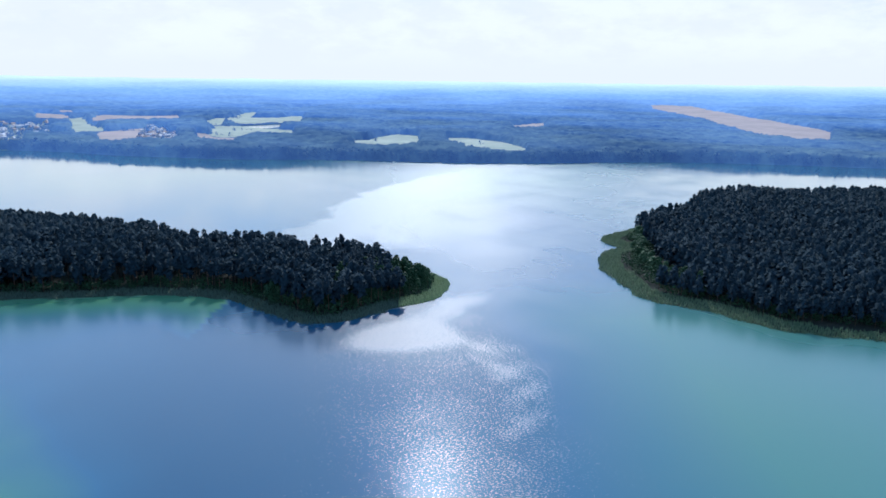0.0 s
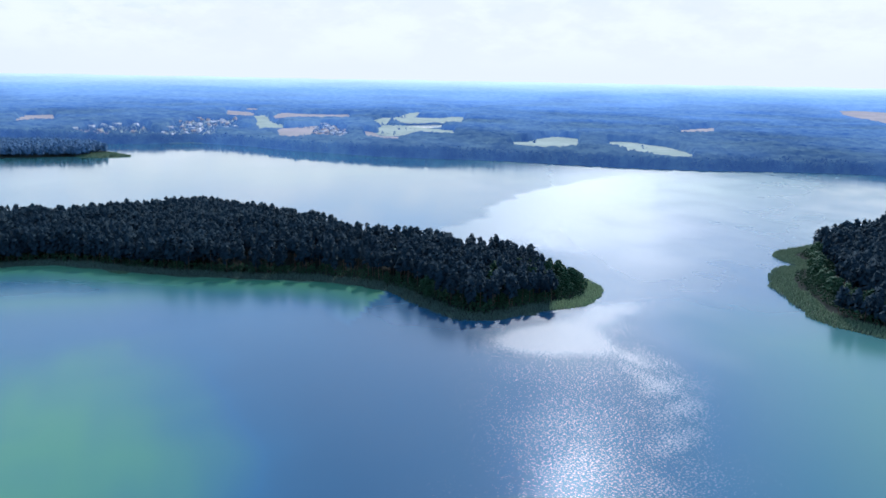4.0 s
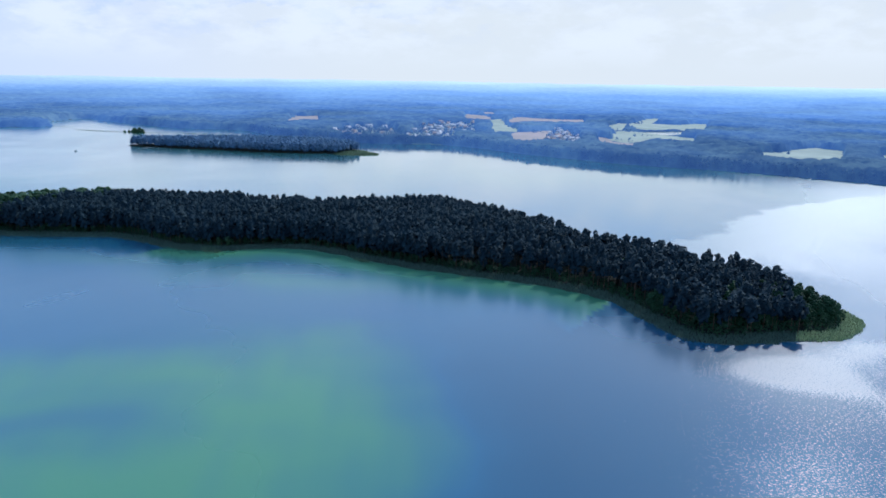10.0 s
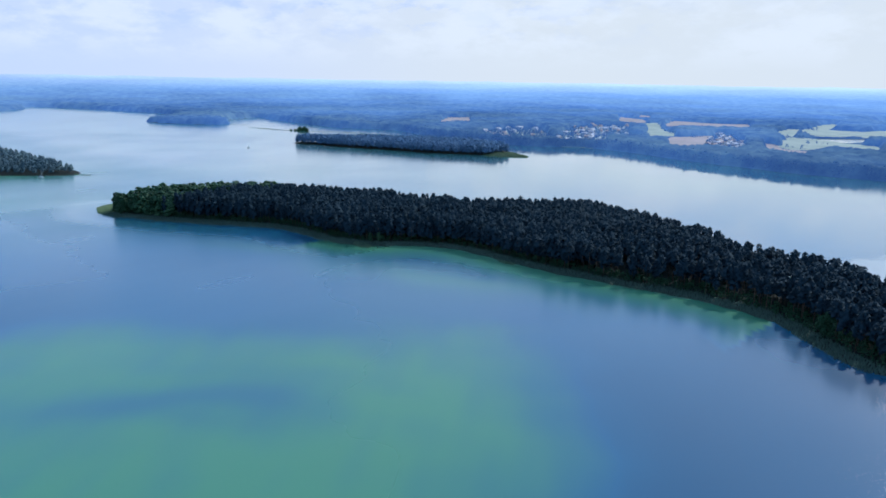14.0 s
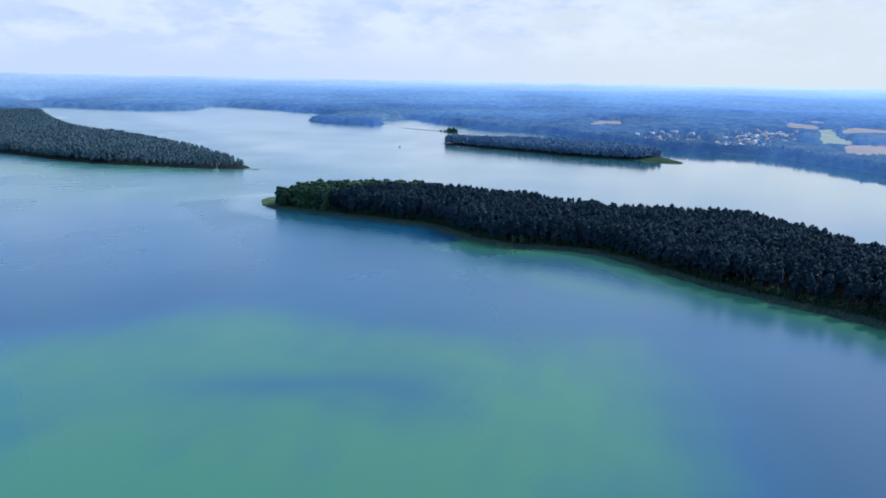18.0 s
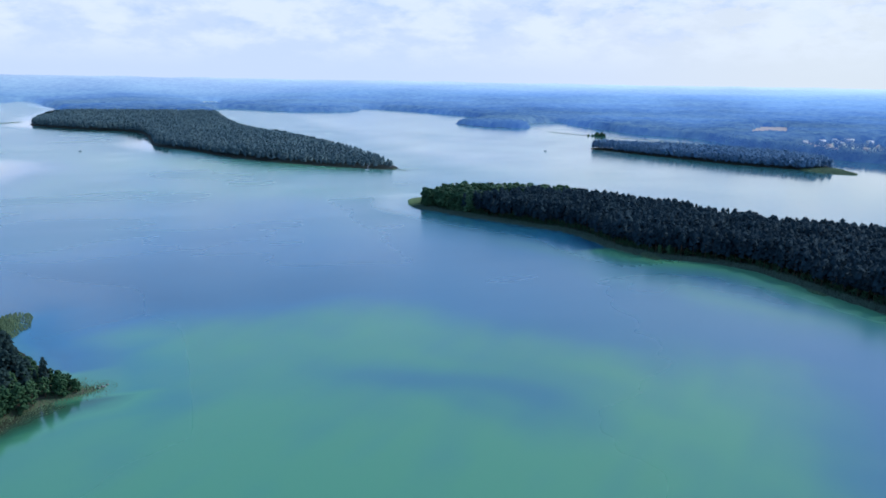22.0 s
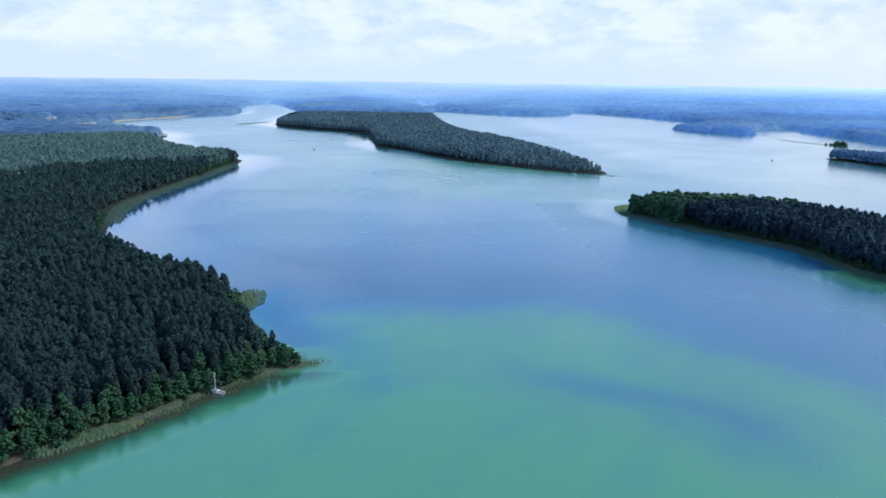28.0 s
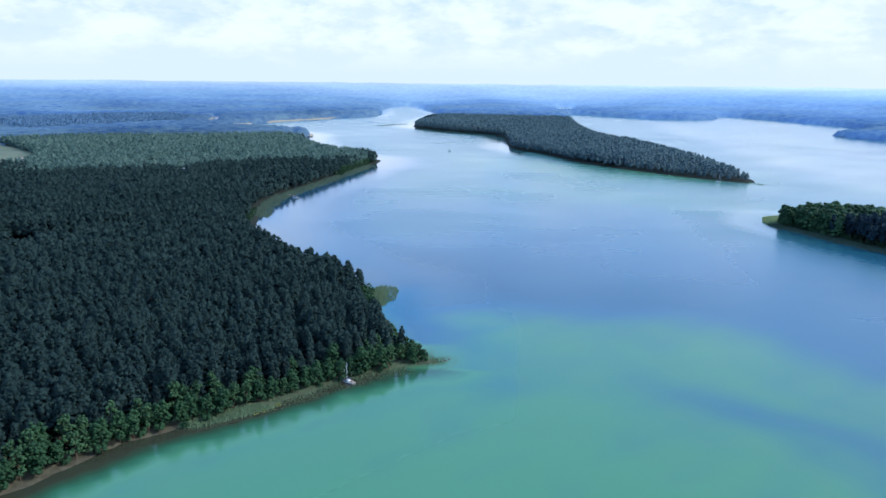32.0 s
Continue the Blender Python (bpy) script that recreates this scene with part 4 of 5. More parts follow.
x, y = strip([(-1560, 907), (-1426, 930), (-1389, 951), (-1308, 1003), (-1196, 1042)], 9, 2.2)
reeds("reed_bar", x, y, np.full(len(x), 1.8), "thin dull reed bar across a far bay")
x, y = strip([(-1955, -405), (-2040, -375), (-2095, -345)], 16, 2.6)
reeds("reed_bar", x, y, np.full(len(x), 2.0), "pale reed bar at a far channel mouth")
for cx, cy, rx, ry in ((-396, 317, 9, 4.5), (-291, 357, 7, 3)):
    x, y = spots(cx - rx, cx + rx, cy - ry, cy + ry, 0.9)
    ok = np.hypot((x - cx) / rx, (y - cy) / ry) < 1
    reeds("reed_bed", x[ok], y[ok], np.full(ok.sum(), 1.3), "small pale green reed clump off an island shore")
x, y = strip([(-925, 292), (-905, 306)], 4, 1.2)
reeds("reed_bed", x, y, np.full(len(x), 1.5), "thin reeds off a headland's tip")
x, y = strip([(-1545, -478), (-1580, -488), (-1625, -512)], 14, 2.2)
reeds("reed_bed", x, y, np.full(len(x), 1.8), "pale sandy reeds on a far point")
x, y = strip([(-1720, 925), (-1690, 935), (-1650, 955)], 7, 2.2)
reeds("reed_bed", x, y, np.full(len(x), 1.6), "thin reed spit off a far headland")

# ---- lily pads
LILY = material("lily_leaves", (0.17, 0.20, 0.03), (0.36, 0.36, 0.07), 0.5, 1.5, 0.6)
x, y = strip([(-239, -90), (-235, -94), (-231, -98)], 4.5, 0.6)
a6 = np.arange(7) * 2 * np.pi / 7
ring = np.c_[np.cos(a6), np.sin(a6)] * 0.42
v = np.concatenate([np.c_[ring * rng.uniform(0.5, 1.1) + (px, py), np.full(7, 0.03 + 0.02 * rng.uniform())] for px, py in zip(x, y)])
pads = mesh_object("lily_pads", v, np.arange(len(v)).reshape(-1, 7), [LILY])
tagged(pads, "yellow-green lily pads floating by a reed bed", "water plants", kind="stuff")


# ---------------------------------------------------------------- single trees on the shores
def part(name, data, mats, parent, label=""):
    v, f = data
    me = mesh_object(name, v, f, mats if isinstance(mats, list) else [mats], parent=parent)
    return tagged(me, label)


def limb(a, b, r0, r1, sides=4):
    """A tapered branch from a to b."""
    a, b = np.array(a, float), np.array(b, float)
    w = (b - a) / np.linalg.norm(b - a)
    u = np.cross(w, (0.3, 0.5, 0.8))
    u /= np.linalg.norm(u)
    q = np.cross(w, u)
    ang = np.arange(sides) * 2 * np.pi / sides
    ring = np.outer(np.cos(ang), u) + np.outer(np.sin(ang), q)
    v = np.concatenate([a + ring * r0, b + ring * r1])
    f = []
    for i in range(sides):
        j = (i + 1) % sides
        f += [(i, j, sides + j), (i, sides + j, sides + i)]
    return v, np.array(f)


def join(pieces):
    vs, fs, at = [], [], 0
    for v, f in pieces:
        vs.append(v), fs.append(f + at)
        at += len(v)
    return np.concatenate(vs), np.concatenate(fs)


def lobed_crown(n, low, width, lobes):
    """A crown of rounded lobes, each of many small leaf clumps, with gaps between them."""
    heads = []
    for i in range(lobes):
        t = (i + 0.5) / lobes
        a = i * 2.4 + rng.uniform(0, 0.8)
        r = width * (0.62 * (1 - t) ** 0.6 + 0.05)
        heads.append((r * math.cos(a), r * math.sin(a), low + (0.94 - low) * (0.12 + 0.82 * t), width * rng.uniform(0.42, 0.62)))
    cs, ss = [], []
    for k in range(n):
        hx, hy, hz, hr = heads[k % lobes]
        u = rng.normal(0, 1, 3)
        u /= np.linalg.norm(u)
        rad = hr * rng.uniform(0.55, 1.0)
        cs.append((hx + u[0] * rad, hy + u[1] * rad, min(hz + u[2] * rad * 0.95, 0.985)))
        ss.append(width * rng.uniform(0.17, 0.30))
    return clumps(np.array(cs), np.array(ss), 0.8)


def tree(name, label, category, crown, bark, leaf, group):
    """One tree, 1 m high, to be copied and scaled."""
    root = new(name)
    branches = [limb((0, 0, 0.25 + 0.08 * i), (0.17 * math.cos(i * 2.2), 0.17 * math.sin(i * 2.2), 0.48 + 0.08 * i), 0.009, 0.003) for i in range(5)]
    part("trunk", join([limb((0, 0, -0.05), (0.01, 0, 0.45), 0.022, 0.014, 6), limb((0.01, 0, 0.45), (0, 0.015, 0.88), 0.014, 0.004, 5)] + branches), bark, root)
    part("crown", crown, leaf, root)
    return tagged(root, label, category, group)


KINDS = {
    "alder": [tree("alder", "rounded dark green alder on a lake shore", "tree", lobed_crown(185, 0.02, 0.31, 9), BARK, DARK_LEAF, "trees on the shore") for _ in range(3)],
    "birch": [tree("birch", "slender light green birch at a forest edge", "tree", lobed_crown(135, 0.08, 0.22, 8), BARK, LEAF, "trees on the shore") for _ in range(2)],
    "willow": [tree("willow", "low spreading green willow by the water", "tree", lobed_crown(150, 0.05, 0.43, 8), BARK, LEAF, "trees on the shore") for _ in range(2)],
    "pine_tree": [tree("pine_tree", "tall dark pine with a ragged crown", "tree", conifer(90, 0.32, 0.15, 1.0), BARK, PINE, "trees on the shore") for _ in range(3)],
}
USED = set()


def plant(kind, x, y, high):
    """Sets one tree of a kind on the ground."""
    first = KINDS[kind][rng.integers(0, len(KINDS[kind]))]
    m = Matrix.LocRotScale((x, y, float(ground_height(np.array([x]), np.array([y]))[0])), Euler((0, 0, rng.uniform(0, 6.28))), None)
    if first not in USED:
        USED.add(first)
        first.matrix_basis = m @ Matrix.Diagonal((high, high, high, 1))
        return
    keep_scale = first.scale.copy()
    first.scale = (high, high, high)
    copy_thing(first, m)
    first.scale = keep_scale


def along(points, gap, shift, jitter):
    """Places at even steps along a line, moved aside."""
    p = np.array(points, float)
    seg = np.hypot(*np.diff(p, axis=0).T)
    s = np.r_[0, np.cumsum(seg)]
    out = []
    for u in np.arange(gap / 2, s[-1], gap):
        i = min(np.searchsorted(s, u) - 1, len(seg) - 1)
        t = (u - s[i]) / seg[i]
        d = (p[i + 1] - p[i]) / seg[i]
        out.append(p[i] + (p[i + 1] - p[i]) * t + np.array((-d[1], d[0])) * shift + rng.uniform(-jitter, jitter, 2))
    return out


POINT_SHORE = [(-286, -42), (-279, -51), (-258, -75), (-232, -98), (-207, -127), (-170, -150), (-120, -184), (-60, -217)]
for px, py in along(POINT_SHORE, 5.0, -3.0, 1.2):
    plant("alder" if rng.random() < 0.7 else "birch", px, py, rng.uniform(8.0, 12.5))
for px, py in along(POINT_SHORE, 5.6, -10.0, 1.8):
    plant(("alder", "birch", "pine_tree")[rng.integers(0, 3)], px, py, rng.uniform(10.5, 15.0))
for px, py in ((-287.5, -40), (-290, -43), (-285.5, -45), (-293, -46), (-297, -50)):
    plant("alder", px, py, rng.uniform(5.5, 9.0))
for px, py in along([(-292, -48), (-330, -68), (-368, -84), (-402, -104)], 6.0, 3.0, 1.5):
    plant("birch" if rng.random() < 0.5 else "alder", px, py, rng.uniform(7, 12))
for px, py in along([(-100, 362), (-64, 348), (-36, 366), (-13, 386), (-12, 406), (-30, 426)], 5.0, 3.0, 2.0):
    plant("alder" if rng.random() < 0.75 else "birch", px, py, rng.uniform(8.0, 12.5))
for px, py in ((-58, 386), (-50, 394), (-46, 402), (-55, 378), (-40, 408), (-33, 400), (-24, 408), (-20, 398)):
    plant("alder", px, py, rng.uniform(13, 16))
for px, py in ((-14, 398), (-11, 404), (-16, 411), (-18, 392), (-24, 418), (-9, 396), (-29, 388), (-36, 384)):
    plant("birch" if rng.random() < 0.5 else "alder", px, py, rng.uniform(10, 13.5))
for px, py in along([(-64, 362), (-40, 380), (-26, 398), (-36, 414)], 6.0, 3.0, 2.0):
    plant("alder" if rng.random() < 0.6 else "pine_tree", px, py, rng.uniform(11, 15.5))
for px, py in along([(160, 540), (149, 500), (141, 466), (139, 434), (144, 408), (156, 386)], 5.5, -3.0, 2.5):
    plant(("alder", "birch", "willow")[rng.integers(0, 3)], px, py, rng.uniform(9, 13.5))
px, py = spots(-646, -586, 236, 380, 8.0)
ok = signed(ISLES["long"], px, py) > 8
for u, w in zip(px[ok], py[ok]):
    plant("willow" if rng.random() < 0.4 else "alder", u, w, rng.uniform(16, 20.5) * (0.8 if u < -645 else 1))
for px, py in ((-398, 326), (-393, 330), (-402, 333)):
    plant("birch", px, py, rng.uniform(7, 9))
for px, py in ((-1420, 936), (-1412, 941), (-1406, 945), (-1400, 946), (-1396, 951), (-1390, 952), (-1384, 956), (-1403, 951)):
    plant("willow", px, py, rng.uniform(7, 14))
for px, py in along([(-1572, -490), (-1610, -515), (-1660, -580)], 13.0, 3.0, 4.0):
    plant("alder", px, py, rng.uniform(9, 14))
for px, py in along([(-1145, 768), (-1120, 775)], 8.0, 0.0, 2.0):
    plant("alder", px, py, rng.uniform(13, 17))
for px, py in along([(-1060, -226), (-1000, -226), (-940, -232), (-880, -236)], 9.0, -3.0, 2.0):
    plant("alder" if rng.random() < 0.7 else "birch", px, py, rng.uniform(8, 13))

# ---------------------------------------------------------------- boats
GELCOAT = material("white_gelcoat", (0.72, 0.73, 0.75), (0.84, 0.85, 0.86), 0.25, 3.0, 0.0, 0.0, 0.5)
ALLOY = material("alloy", (0.55, 0.56, 0.58), (0.7, 0.7, 0.72), 0.35, 8.0, metal=0.9)
CANVAS = material("blue_canvas", (0.03, 0.05, 0.12), (0.06, 0.09, 0.2), 0.9, 6.0)
TEAK = material("teak", (0.28, 0.18, 0.10), (0.42, 0.29, 0.17), 0.7, 5.0)
GLASS = material("dark_glass", (0.01, 0.012, 0.015), (0.02, 0.024, 0.03), 0.1, 3.0)
FLAG = material("flag_cloth", (0.75, 0.75, 0.76), (0.85, 0.85, 0.86), 0.9, 6.0)
WOOD = material("weathered_wood", (0.16, 0.14, 0.12), (0.34, 0.31, 0.27), 0.9, 3.0)
ROPE = material("steel_wire", (0.4, 0.4, 0.42), (0.5, 0.5, 0.52), 0.4, 8.0, metal=0.8)


def hull_shape(long, beam, free, draught=0.35, sections=13):
    """A lofted hull with a raked bow and a flat stern; x ahead."""
    rows = []
    for i in range(sections):
        t = i / (sections - 1)
        x = (t - 0.45) * long
        half = beam / 2 * (0.72 + 0.5 * t - 1.22 * t ** 3.2) + 0.01
        sheer = free * (0.92 + 0.25 * t * t)
        keel = -draught * (1 - t ** 3)
        rows.append([(x, half, sheer), (x - 0.02, half * 0.92, sheer * 0.4), (x - 0.05 * t, half * 0.55, keel * 0.6), (x - 0.1 * t, 0, keel),
                     (x - 0.05 * t, -half * 0.55, keel * 0.6), (x - 0.02, -half * 0.92, sheer * 0.4), (x, -half, sheer)])
    v = np.array(rows, float).reshape(-1, 3)
    f = []
    for i in range(sections - 1):
        for j in range(6):
            a, b2, c, d = i * 7 + j, i * 7 + j + 1, (i + 1) * 7 + j + 1, (i + 1) * 7 + j
            f += [(a, b2, c), (a, c, d)]
    f += [(0, k + 1, k) for k in range(1, 6)]
    return v, np.array(f), np.array(rows)


def deck_shape(rows, drop):
    left, right = rows[:, 0] - (0, 0.03, drop), rows[:, 6] + (0, 0.03, -drop)
    v = np.concatenate([left, right])
    n = len(left)
    f = []
    for i in range(n - 1):
        f += [(i, n + i, n + i + 1), (i, n + i + 1, i + 1)]
    return v, np.array(f)


def slab(x0, x1, y0, y1, z0, z1, taper=0.0):
    """A block whose top may be narrower than its foot."""
    t = taper
    v = np.array([(x0, y0, z0), (x1, y0, z0), (x1, y1, z0), (x0, y1, z0),
                  (x0 + t, y0 + t, z1), (x1 - t, y0 + t, z1), (x1 - t, y1 - t, z1), (x0 + t, y1 - t, z1)], float)
    f = [(0, 2, 1), (0, 3, 2), (4, 5, 6), (4, 6, 7), (0, 1, 5), (0, 5, 4), (1, 2, 6), (1, 6, 5), (2, 3, 7), (2, 7, 6), (3, 0, 4), (3, 4, 7)]
    return v, np.array(f)


def sailboat(x, y, heading, long, mast, label):
    root = new("sailboat")
    free = 0.85
    hv, hf, rows = hull_shape(long, long * 0.36, free)
    hull = part("hull", (hv, hf), GELCOAT, root, "white moulded hull")
    part("stripe", join([limb(rows[i, s] - (0, 0, 0.22), rows[i + 1, s] - (0, 0, 0.22), 0.035, 0.035) for i in range(11) for s in (0, 6)]), CANVAS, hull, "dark blue hull stripe")
    deck = part("deck", deck_shape(rows, 0.04), GELCOAT, root)
    part("cockpit", slab(-long * 0.40, -long * 0.12, -0.55, 0.55, free - 0.05, free + 0.02), TEAK, deck, "brown teak cockpit floor")
    cabin = part("cabin", slab(-long * 0.12, long * 0.26, -0.72, 0.72, free - 0.06, free + 0.45, 0.16), GELCOAT, root)
    for s in (-1, 1):
        part("window", slab(-long * 0.06, long * 0.18, s * 0.66 - 0.03, s * 0.66 + 0.03, free + 0.12, free + 0.28), GLASS, cabin, "dark cabin window")
    part("hatch", slab(long * 0.08, long * 0.16, -0.25, 0.25, free + 0.45, free + 0.50), GLASS, cabin)
    mx = long * 0.12
    spar = part("mast", limb((mx, 0, free + 0.3), (mx, 0, mast), 0.12, 0.09, 8), GELCOAT, root, "tall white mast")
    part("spreader", limb((mx, -0.55, mast * 0.55), (mx, 0.55, mast * 0.55), 0.025, 0.025), ALLOY, spar)
    boom = part("boom", limb((mx, 0, free + 1.1), (mx - long * 0.42, 0, free + 1.15), 0.06, 0.05, 6), ALLOY, root)
    part("furled_sail", limb((mx - 0.1, 0, free + 1.25), (mx - long * 0.40, 0, free + 1.27), 0.17, 0.11, 7), CANVAS, boom, "sail furled under dark blue cover")
    part("furled_jib", limb((long * 0.52, 0, free + 0.2), (mx + 0.1, 0, mast * 0.9), 0.07, 0.04, 6), GELCOAT, root, "white rolled foresail")
    for s in (-1, 1):
        part("shroud", limb((mx - 0.1, s * long * 0.165, free), (mx, 0, mast * 0.95), 0.012, 0.012, 3), ROPE, root)
    part("backstay", limb((-long * 0.44, 0, free), (mx, 0, mast), 0.012, 0.012, 3), ROPE, root)
    part("pulpit", join([limb((long * 0.42, s * 0.3, free), (long * 0.5, s * 0.15, free + 0.6), 0.02, 0.02) for s in (-1, 1)]
                        + [limb((long * 0.5, -0.15, free + 0.6), (long * 0.5, 0.15, free + 0.6), 0.02, 0.02)]), ALLOY, root)
    part("rudder", slab(-long * 0.49, -long * 0.46, -0.03, 0.03, -0.3, free), GELCOAT, root)
    part("outboard_motor", slab(-long * 0.50, -long * 0.46, 0.2, 0.45, 0.25, free + 0.15, 0.04), GLASS, root, "dark outboard motor")
    part("pennant", slab(mx - 0.5, mx, -0.015, 0.015, mast * 0.86, mast * 0.93), FLAG, spar, "small white pennant")
    root.matrix_basis = pose(x, y, 0.0, 0, 0, heading)
    return tagged(root, label, "sailboat")


sailboat(-261.6, -67.8, -116, 6.8, 8.6, "white sailboat with bare mast moored off reeds")
sailboat(-924, 254, 40, 7.0, 9.5, "white sailboat moored by a far headland")
sailboat(-1109, 640, 100, 6.0, 7.5, "small white sailboat out on the lake")
sailboat(-1263, -130, 60, 6.5, 8.0, "far white sailboat under bare mast")


def motorboat(x, y, heading, label):
    root = new("motorboat")
    hv, hf, rows = hull_shape(5.6, 2.1, 0.75, 0.25)
    part("hull", (hv, hf), GELCOAT, root)
    part("deck", deck_shape(rows, 0.06), GELCOAT, root)
    part("windscreen", slab(0.35, 0.5, -0.7, 0.7, 0.7, 1.15, 0.03), GLASS, root, "dark windscreen")
    part("canopy", slab(-1.4, 0.4, -0.8, 0.8, 1.7, 1.8, 0.1), GELCOAT, root, "white sun roof")
    for sx in (-1.3, 0.3):
        for sy in (-0.75, 0.75):
            part("post", limb((sx, sy, 0.6), (sx, sy, 1.72), 0.03, 0.03), ALLOY, root)
    for sx in (-1.6, -0.6):
        part("seat", slab(sx, sx + 0.5, -0.6, 0.6, 0.6, 0.95, 0.05), CANVAS, root)
    part("outboard_motor", slab(-2.9, -2.5, -0.2, 0.2, 0.2, 1.1, 0.05), GLASS, root)
    root.matrix_basis = pose(x, y, 0, 0, 0, heading)
    return tagged(root, label, "motorboat")


motorboat(-710, -238, 104, "white motorboat moored at a wooden jetty")
motorboat(-1360, -12, 100, "white motorboat beside a far headland")


def jetty(x, y, heading, long, label):
    """Planks on posts; built from the shore outwards along x."""
    root = new("jetty")
    n = int(long / 0.5)
    for i in range(n):
        part("plank", slab(i * 0.5, i * 0.5 + 0.44, -0.8, 0.8, 0.55, 0.62), WOOD, root)
    for i in range(0, n, 6):
        for s in (-0.7, 0.7):
            part("post", limb((i * 0.5 + 0.2, s, -1.4), (i * 0.5 + 0.2, s, 0.95), 0.09, 0.08, 6), WOOD, root)
    for s in (-0.55, 0.55):
        part("beam", slab(0, long, s - 0.07, s + 0.07, 0.43, 0.55), WOOD, root)
    root.matrix_basis = pose(x, y, 0, 0, 0, heading)
    return tagged(root, label, "jetty")


jetty(-727, -252, 52, 18, "grey wooden jetty in a reedy bay")
jetty(-268, -72, 30, 5.0, "small weathered wooden landing stage by reeds")
jetty(-1375, -20, 80, 12, "grey wooden jetty by a far wood")


def driftwood(x, y, heading, long):
    root = new("fallen_log")
    part("stem", limb((0, 0, 0.12), (long, 0.2, 0.22), 0.2, 0.09, 7), WOOD, root)
    for i in range(3):
        t = 0.35 + 0.2 * i
        part("branch", limb((long * t, 0.05, 0.2), (long * t + 0.5, 0.5 * (-1) ** i, 0.55), 0.05, 0.015), WOOD, root)
    z = float(ground_height(np.array([x]), np.array([y]))[0])
    root.matrix_basis = pose(x, y, max(z, -0.05), 0, 0, heading)
    return tagged(root, "bleached fallen log on a narrow beach", "log", "logs on the beach")


STONE = material("boulder_stone", (0.20, 0.19, 0.18), (0.42, 0.40, 0.37), 0.9, 2.0)
for i in range(7):
    size = rng.uniform(0.35, 0.8)
    v, f = clumps(np.zeros((3, 3)) + rng.uniform(-0.25, 0.25, (3, 3)) * size, np.full(3, size), 0.7)
    rock = new("boulder")
    part("stone", (v, f), STONE, rock)
    rock.matrix_basis = pose(-289.0 - 0.35 * i + rng.uniform(-1, 1), -31.5 + 0.25 * i + rng.uniform(-1, 1), 0.1, 0, 0, 40 * i)
    tagged(rock, "grey boulder in shallow water off a point", "stone", "stones off the point")
driftwood(-226.8, -118, -105, 7.5)
driftwood(-212.0, -136.5, -45, 4.5)
driftwood(-253, -84, -130, 6.0)
driftwood(-286, -40, 60, 3.0)

# ---------------------------------------------------------------- the village
PLASTER = material("plaster", (0.62, 0.63, 0.65), (0.80, 0.80, 0.80), 0.9, 0.8, 0.0, 0.0, 0.2)
RED_TILE = material("roof_tiles", (0.36, 0.30, 0.30), (0.52, 0.45, 0.45), 0.8, 1.5)
GREY_TILE = material("pale_roofing", (0.40, 0.43, 0.50), (0.66, 0.69, 0.75), 0.7, 1.5)
BRICK = material("brick_stack", (0.30, 0.22, 0.19), (0.42, 0.32, 0.28), 0.9, 3.0)


def house(roof_mat, label, group, long=11.0, wide=8.0, eaves=4.2, ridge=8.2):
    root = new("house")
    body = slab(-long / 2, long / 2, -wide / 2, wide / 2, -1.5, eaves)
    gable = (np.array([(s * long / 2, y2, z2) for s in (-1, 1) for y2, z2 in ((-wide / 2, eaves), (wide / 2, eaves), (0, ridge - 0.1))], float), np.array([(0, 2, 1), (3, 4, 5)]))
    wall = part("wall", join([body, gable]), PLASTER, root)
    o = 0.6
    half = []
    for s in (-1, 1):
        e, k = s * (wide / 2 + o), eaves - o * (ridge - eaves) / (wide / 2)
        v = np.array([(-long / 2 - o, e, k), (long / 2 + o, e, k), (long / 2 + o, 0, ridge), (-long / 2 - o, 0, ridge)], float)
        half.append((np.concatenate([v, v + (0, 0, 0.25)]), slab(0, 1, 0, 1, 0, 1)[1]))
    roof = part("roof", join(half), roof_mat, root)
    part("chimney", slab(1.2, 2.0, -0.4, 0.4, ridge - 1.2, ridge + 1.0), BRICK, roof)
    for i in range(3):
        for s in (-1, 1):
            wx0 = -long / 2 + 1.6 + i * (long - 4.2) / 2
            if s == -1 and i == 1:
                part("door", slab(wx0, wx0 + 1.0, -wide / 2 - 0.04, -wide / 2 + 0.1, 0.0, 2.05), TEAK, root)
            else:
                win = part("window", slab(wx0, wx0 + 1.3, s * (wide / 2) - 0.05, s * (wide / 2) + 0.05, 1.2, 2.6), GLASS, root)
                part("window_sill", slab(wx0 - 0.1, wx0 + 1.4, s * (wide / 2 + 0.06) - 0.1, s * (wide / 2 + 0.06) + 0.1, 1.08, 1.18), PLASTER, win)
    return tagged(root, label, "house", group)


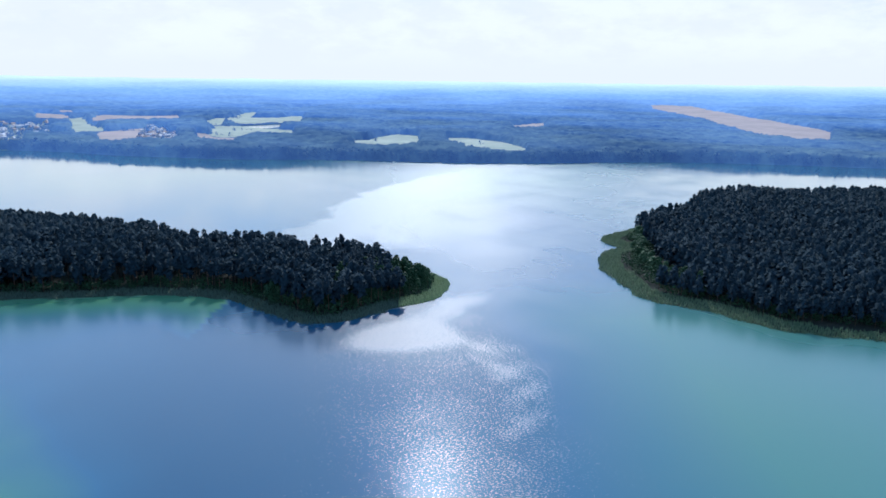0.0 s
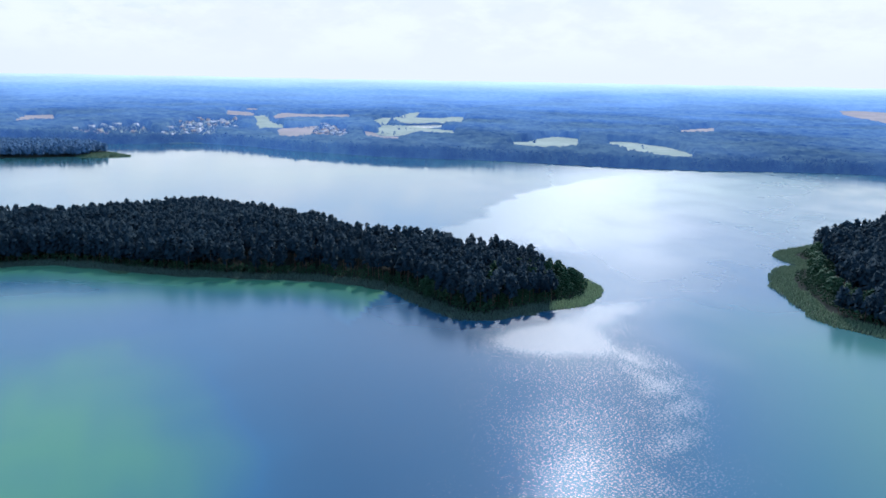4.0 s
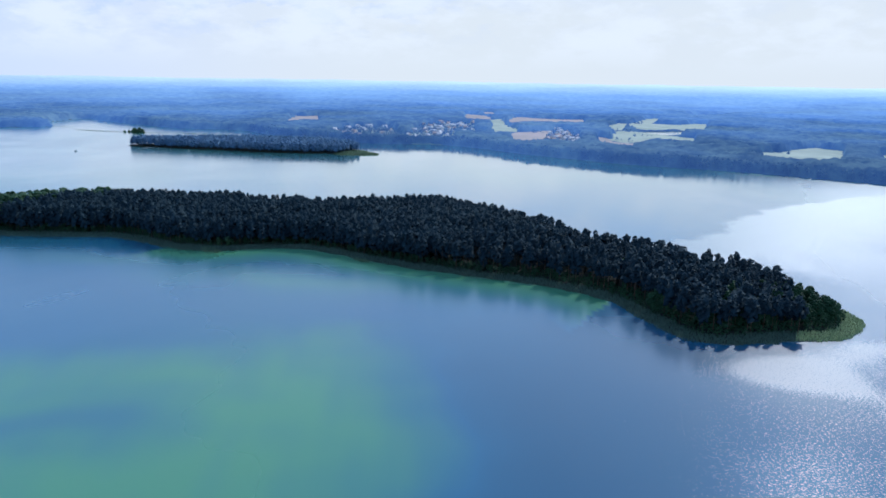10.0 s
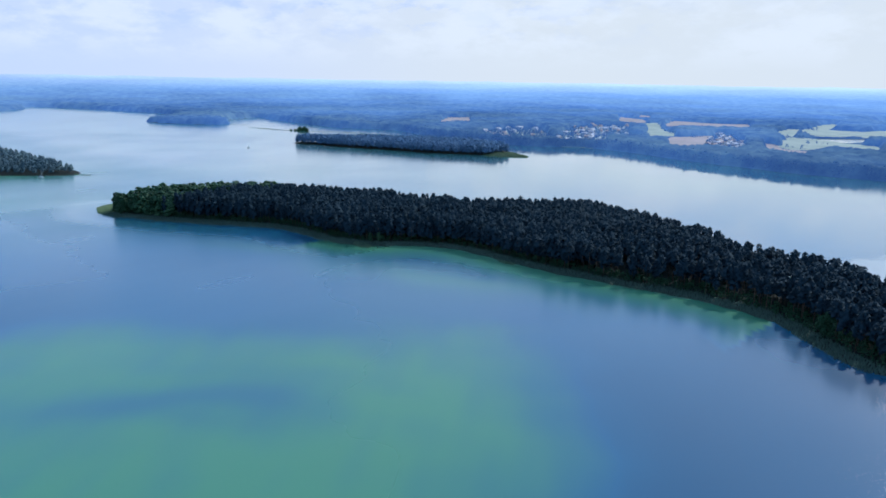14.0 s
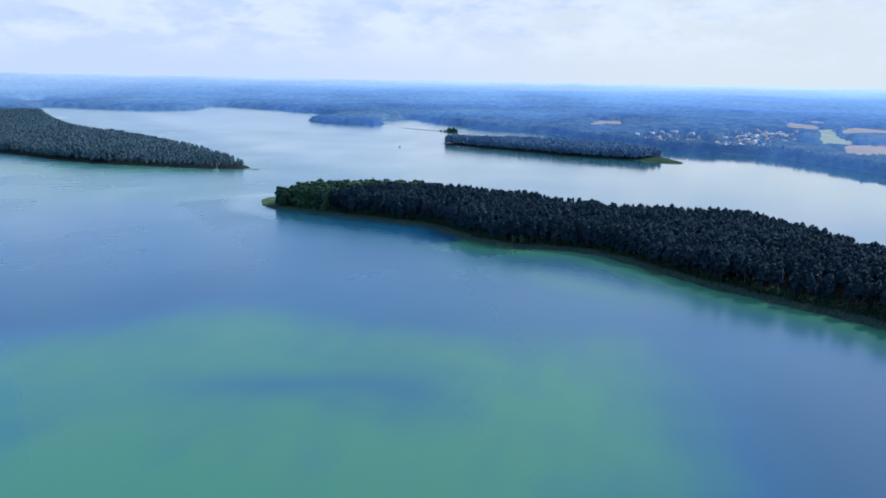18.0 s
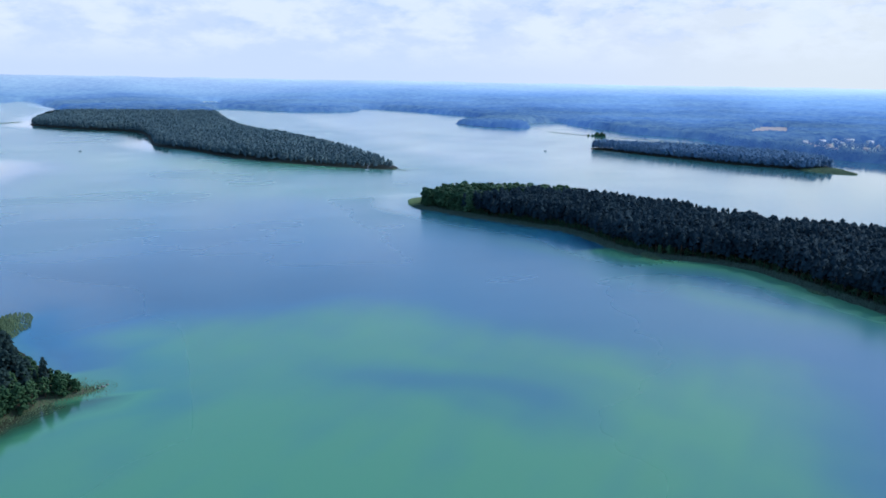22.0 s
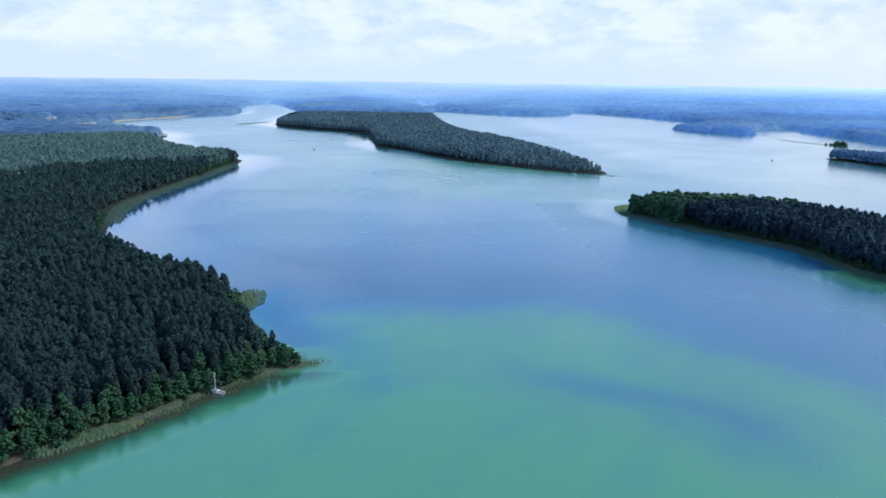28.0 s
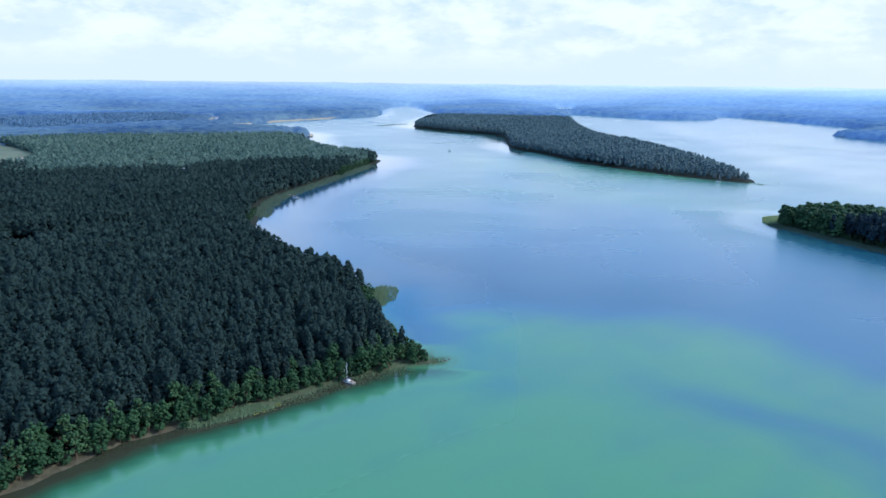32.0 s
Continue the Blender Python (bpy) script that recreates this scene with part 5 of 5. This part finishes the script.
HOUSES = [house(RED_TILE, "white plastered house under a pale grey-brown tiled roof", "houses of the village"),
          house(GREY_TILE, "pale house under a light grey roof", "houses of the village", 13.0, 8.5, 3.6, 7.6),
          house(GREY_TILE, "long pale barn under a light grey roof", "houses of the village", 19.0, 9.5, 4.4, 8.0)]
placed, sites = [], []
for k, (hamlet, number) in enumerate(((HAMLETS[0], 50), (HAMLETS[1], 26), (HAMLETS[2], 9))):
    (x0, y0), (x1, y1) = hamlet.min(0), hamlet.max(0)
    while number:
        p = np.array((rng.uniform(x0, x1), rng.uniform(y0, y1)))
        if signed(hamlet, p[:1], p[1:])[0] > 4 and land_distance(p[:1], p[1:])[0] > 12 and all(np.hypot(*(p - q)) > 16 for q in sites):
            sites.append(p)
            number -= 1
sites += [np.array(p, float) for p in ((266, 1120), (290, 1124), (506, 1125), (-2048, -923), (-1985, -842), (-905, -700), (-850, -678), *CABINS)]
for i, p in enumerate(sites):
    kind = (0, 1, 0, 2, 1)[i % 5]
    m = pose(p[0], p[1], float(ground_height(p[:1], p[1:])[0]) + 0.4, 0, 0, rng.uniform(0, 180))
    if kind not in placed:
        placed.append(kind)
        HOUSES[kind].matrix_basis = m
    else:
        copy_thing(HOUSES[kind], m)

# gardens and trees between the houses
gxs, gys = [], []
for hamlet in HAMLETS:
    (x0, y0), (x1, y1) = hamlet.min(0), hamlet.max(0)
    x, y = spots(x0, x1, y0, y1, 11.0)
    ok = (signed(hamlet, x, y) > 0) & (land_distance(x, y) > 5)
    for q in sites:
        ok &= np.hypot(x - q[0], y - q[1]) > 10
    gxs.append(x[ok]), gys.append(y[ok])
    drape("village_green", [tuple(p) for p in hamlet], MEADOW, "grass between village houses", "field", 0.25)
x, y = np.concatenate(gxs), np.concatenate(gys)
forest("village_trees", x, y, rng.uniform(4, 10, len(x)), LEAFY_FAR, "garden trees and hedges between village houses", trunk=False, needles=HAZE_GLOW)
# hedgerow trees about the fields
rows = [strip(line, wide, 11) for line, wide in (
    ([(-720, 1500), (-600, 1520), (-520, 1400)], 20), ([(-500, 1560), (-440, 1590)], 14),
    ([(-560, 1700), (-500, 1690)], 18), ([(-480, 1470), (-440, 1440)], 18),
    ([(-640, 2080), (-600, 2060)], 30), ([(-150, 1330), (-120, 1350)], 8),
    ([(60, 1300), (80, 1330)], 10), ([(-860, 1700), (-800, 1640), (-760, 1560)], 16))]
x, y = np.concatenate(rows, 1)
forest("field_trees", x, y, rng.uniform(4, 10, len(x)), LEAFY_FAR, "scattered trees and hedges between far fields", trunk=False, needles=HAZE_GLOW)
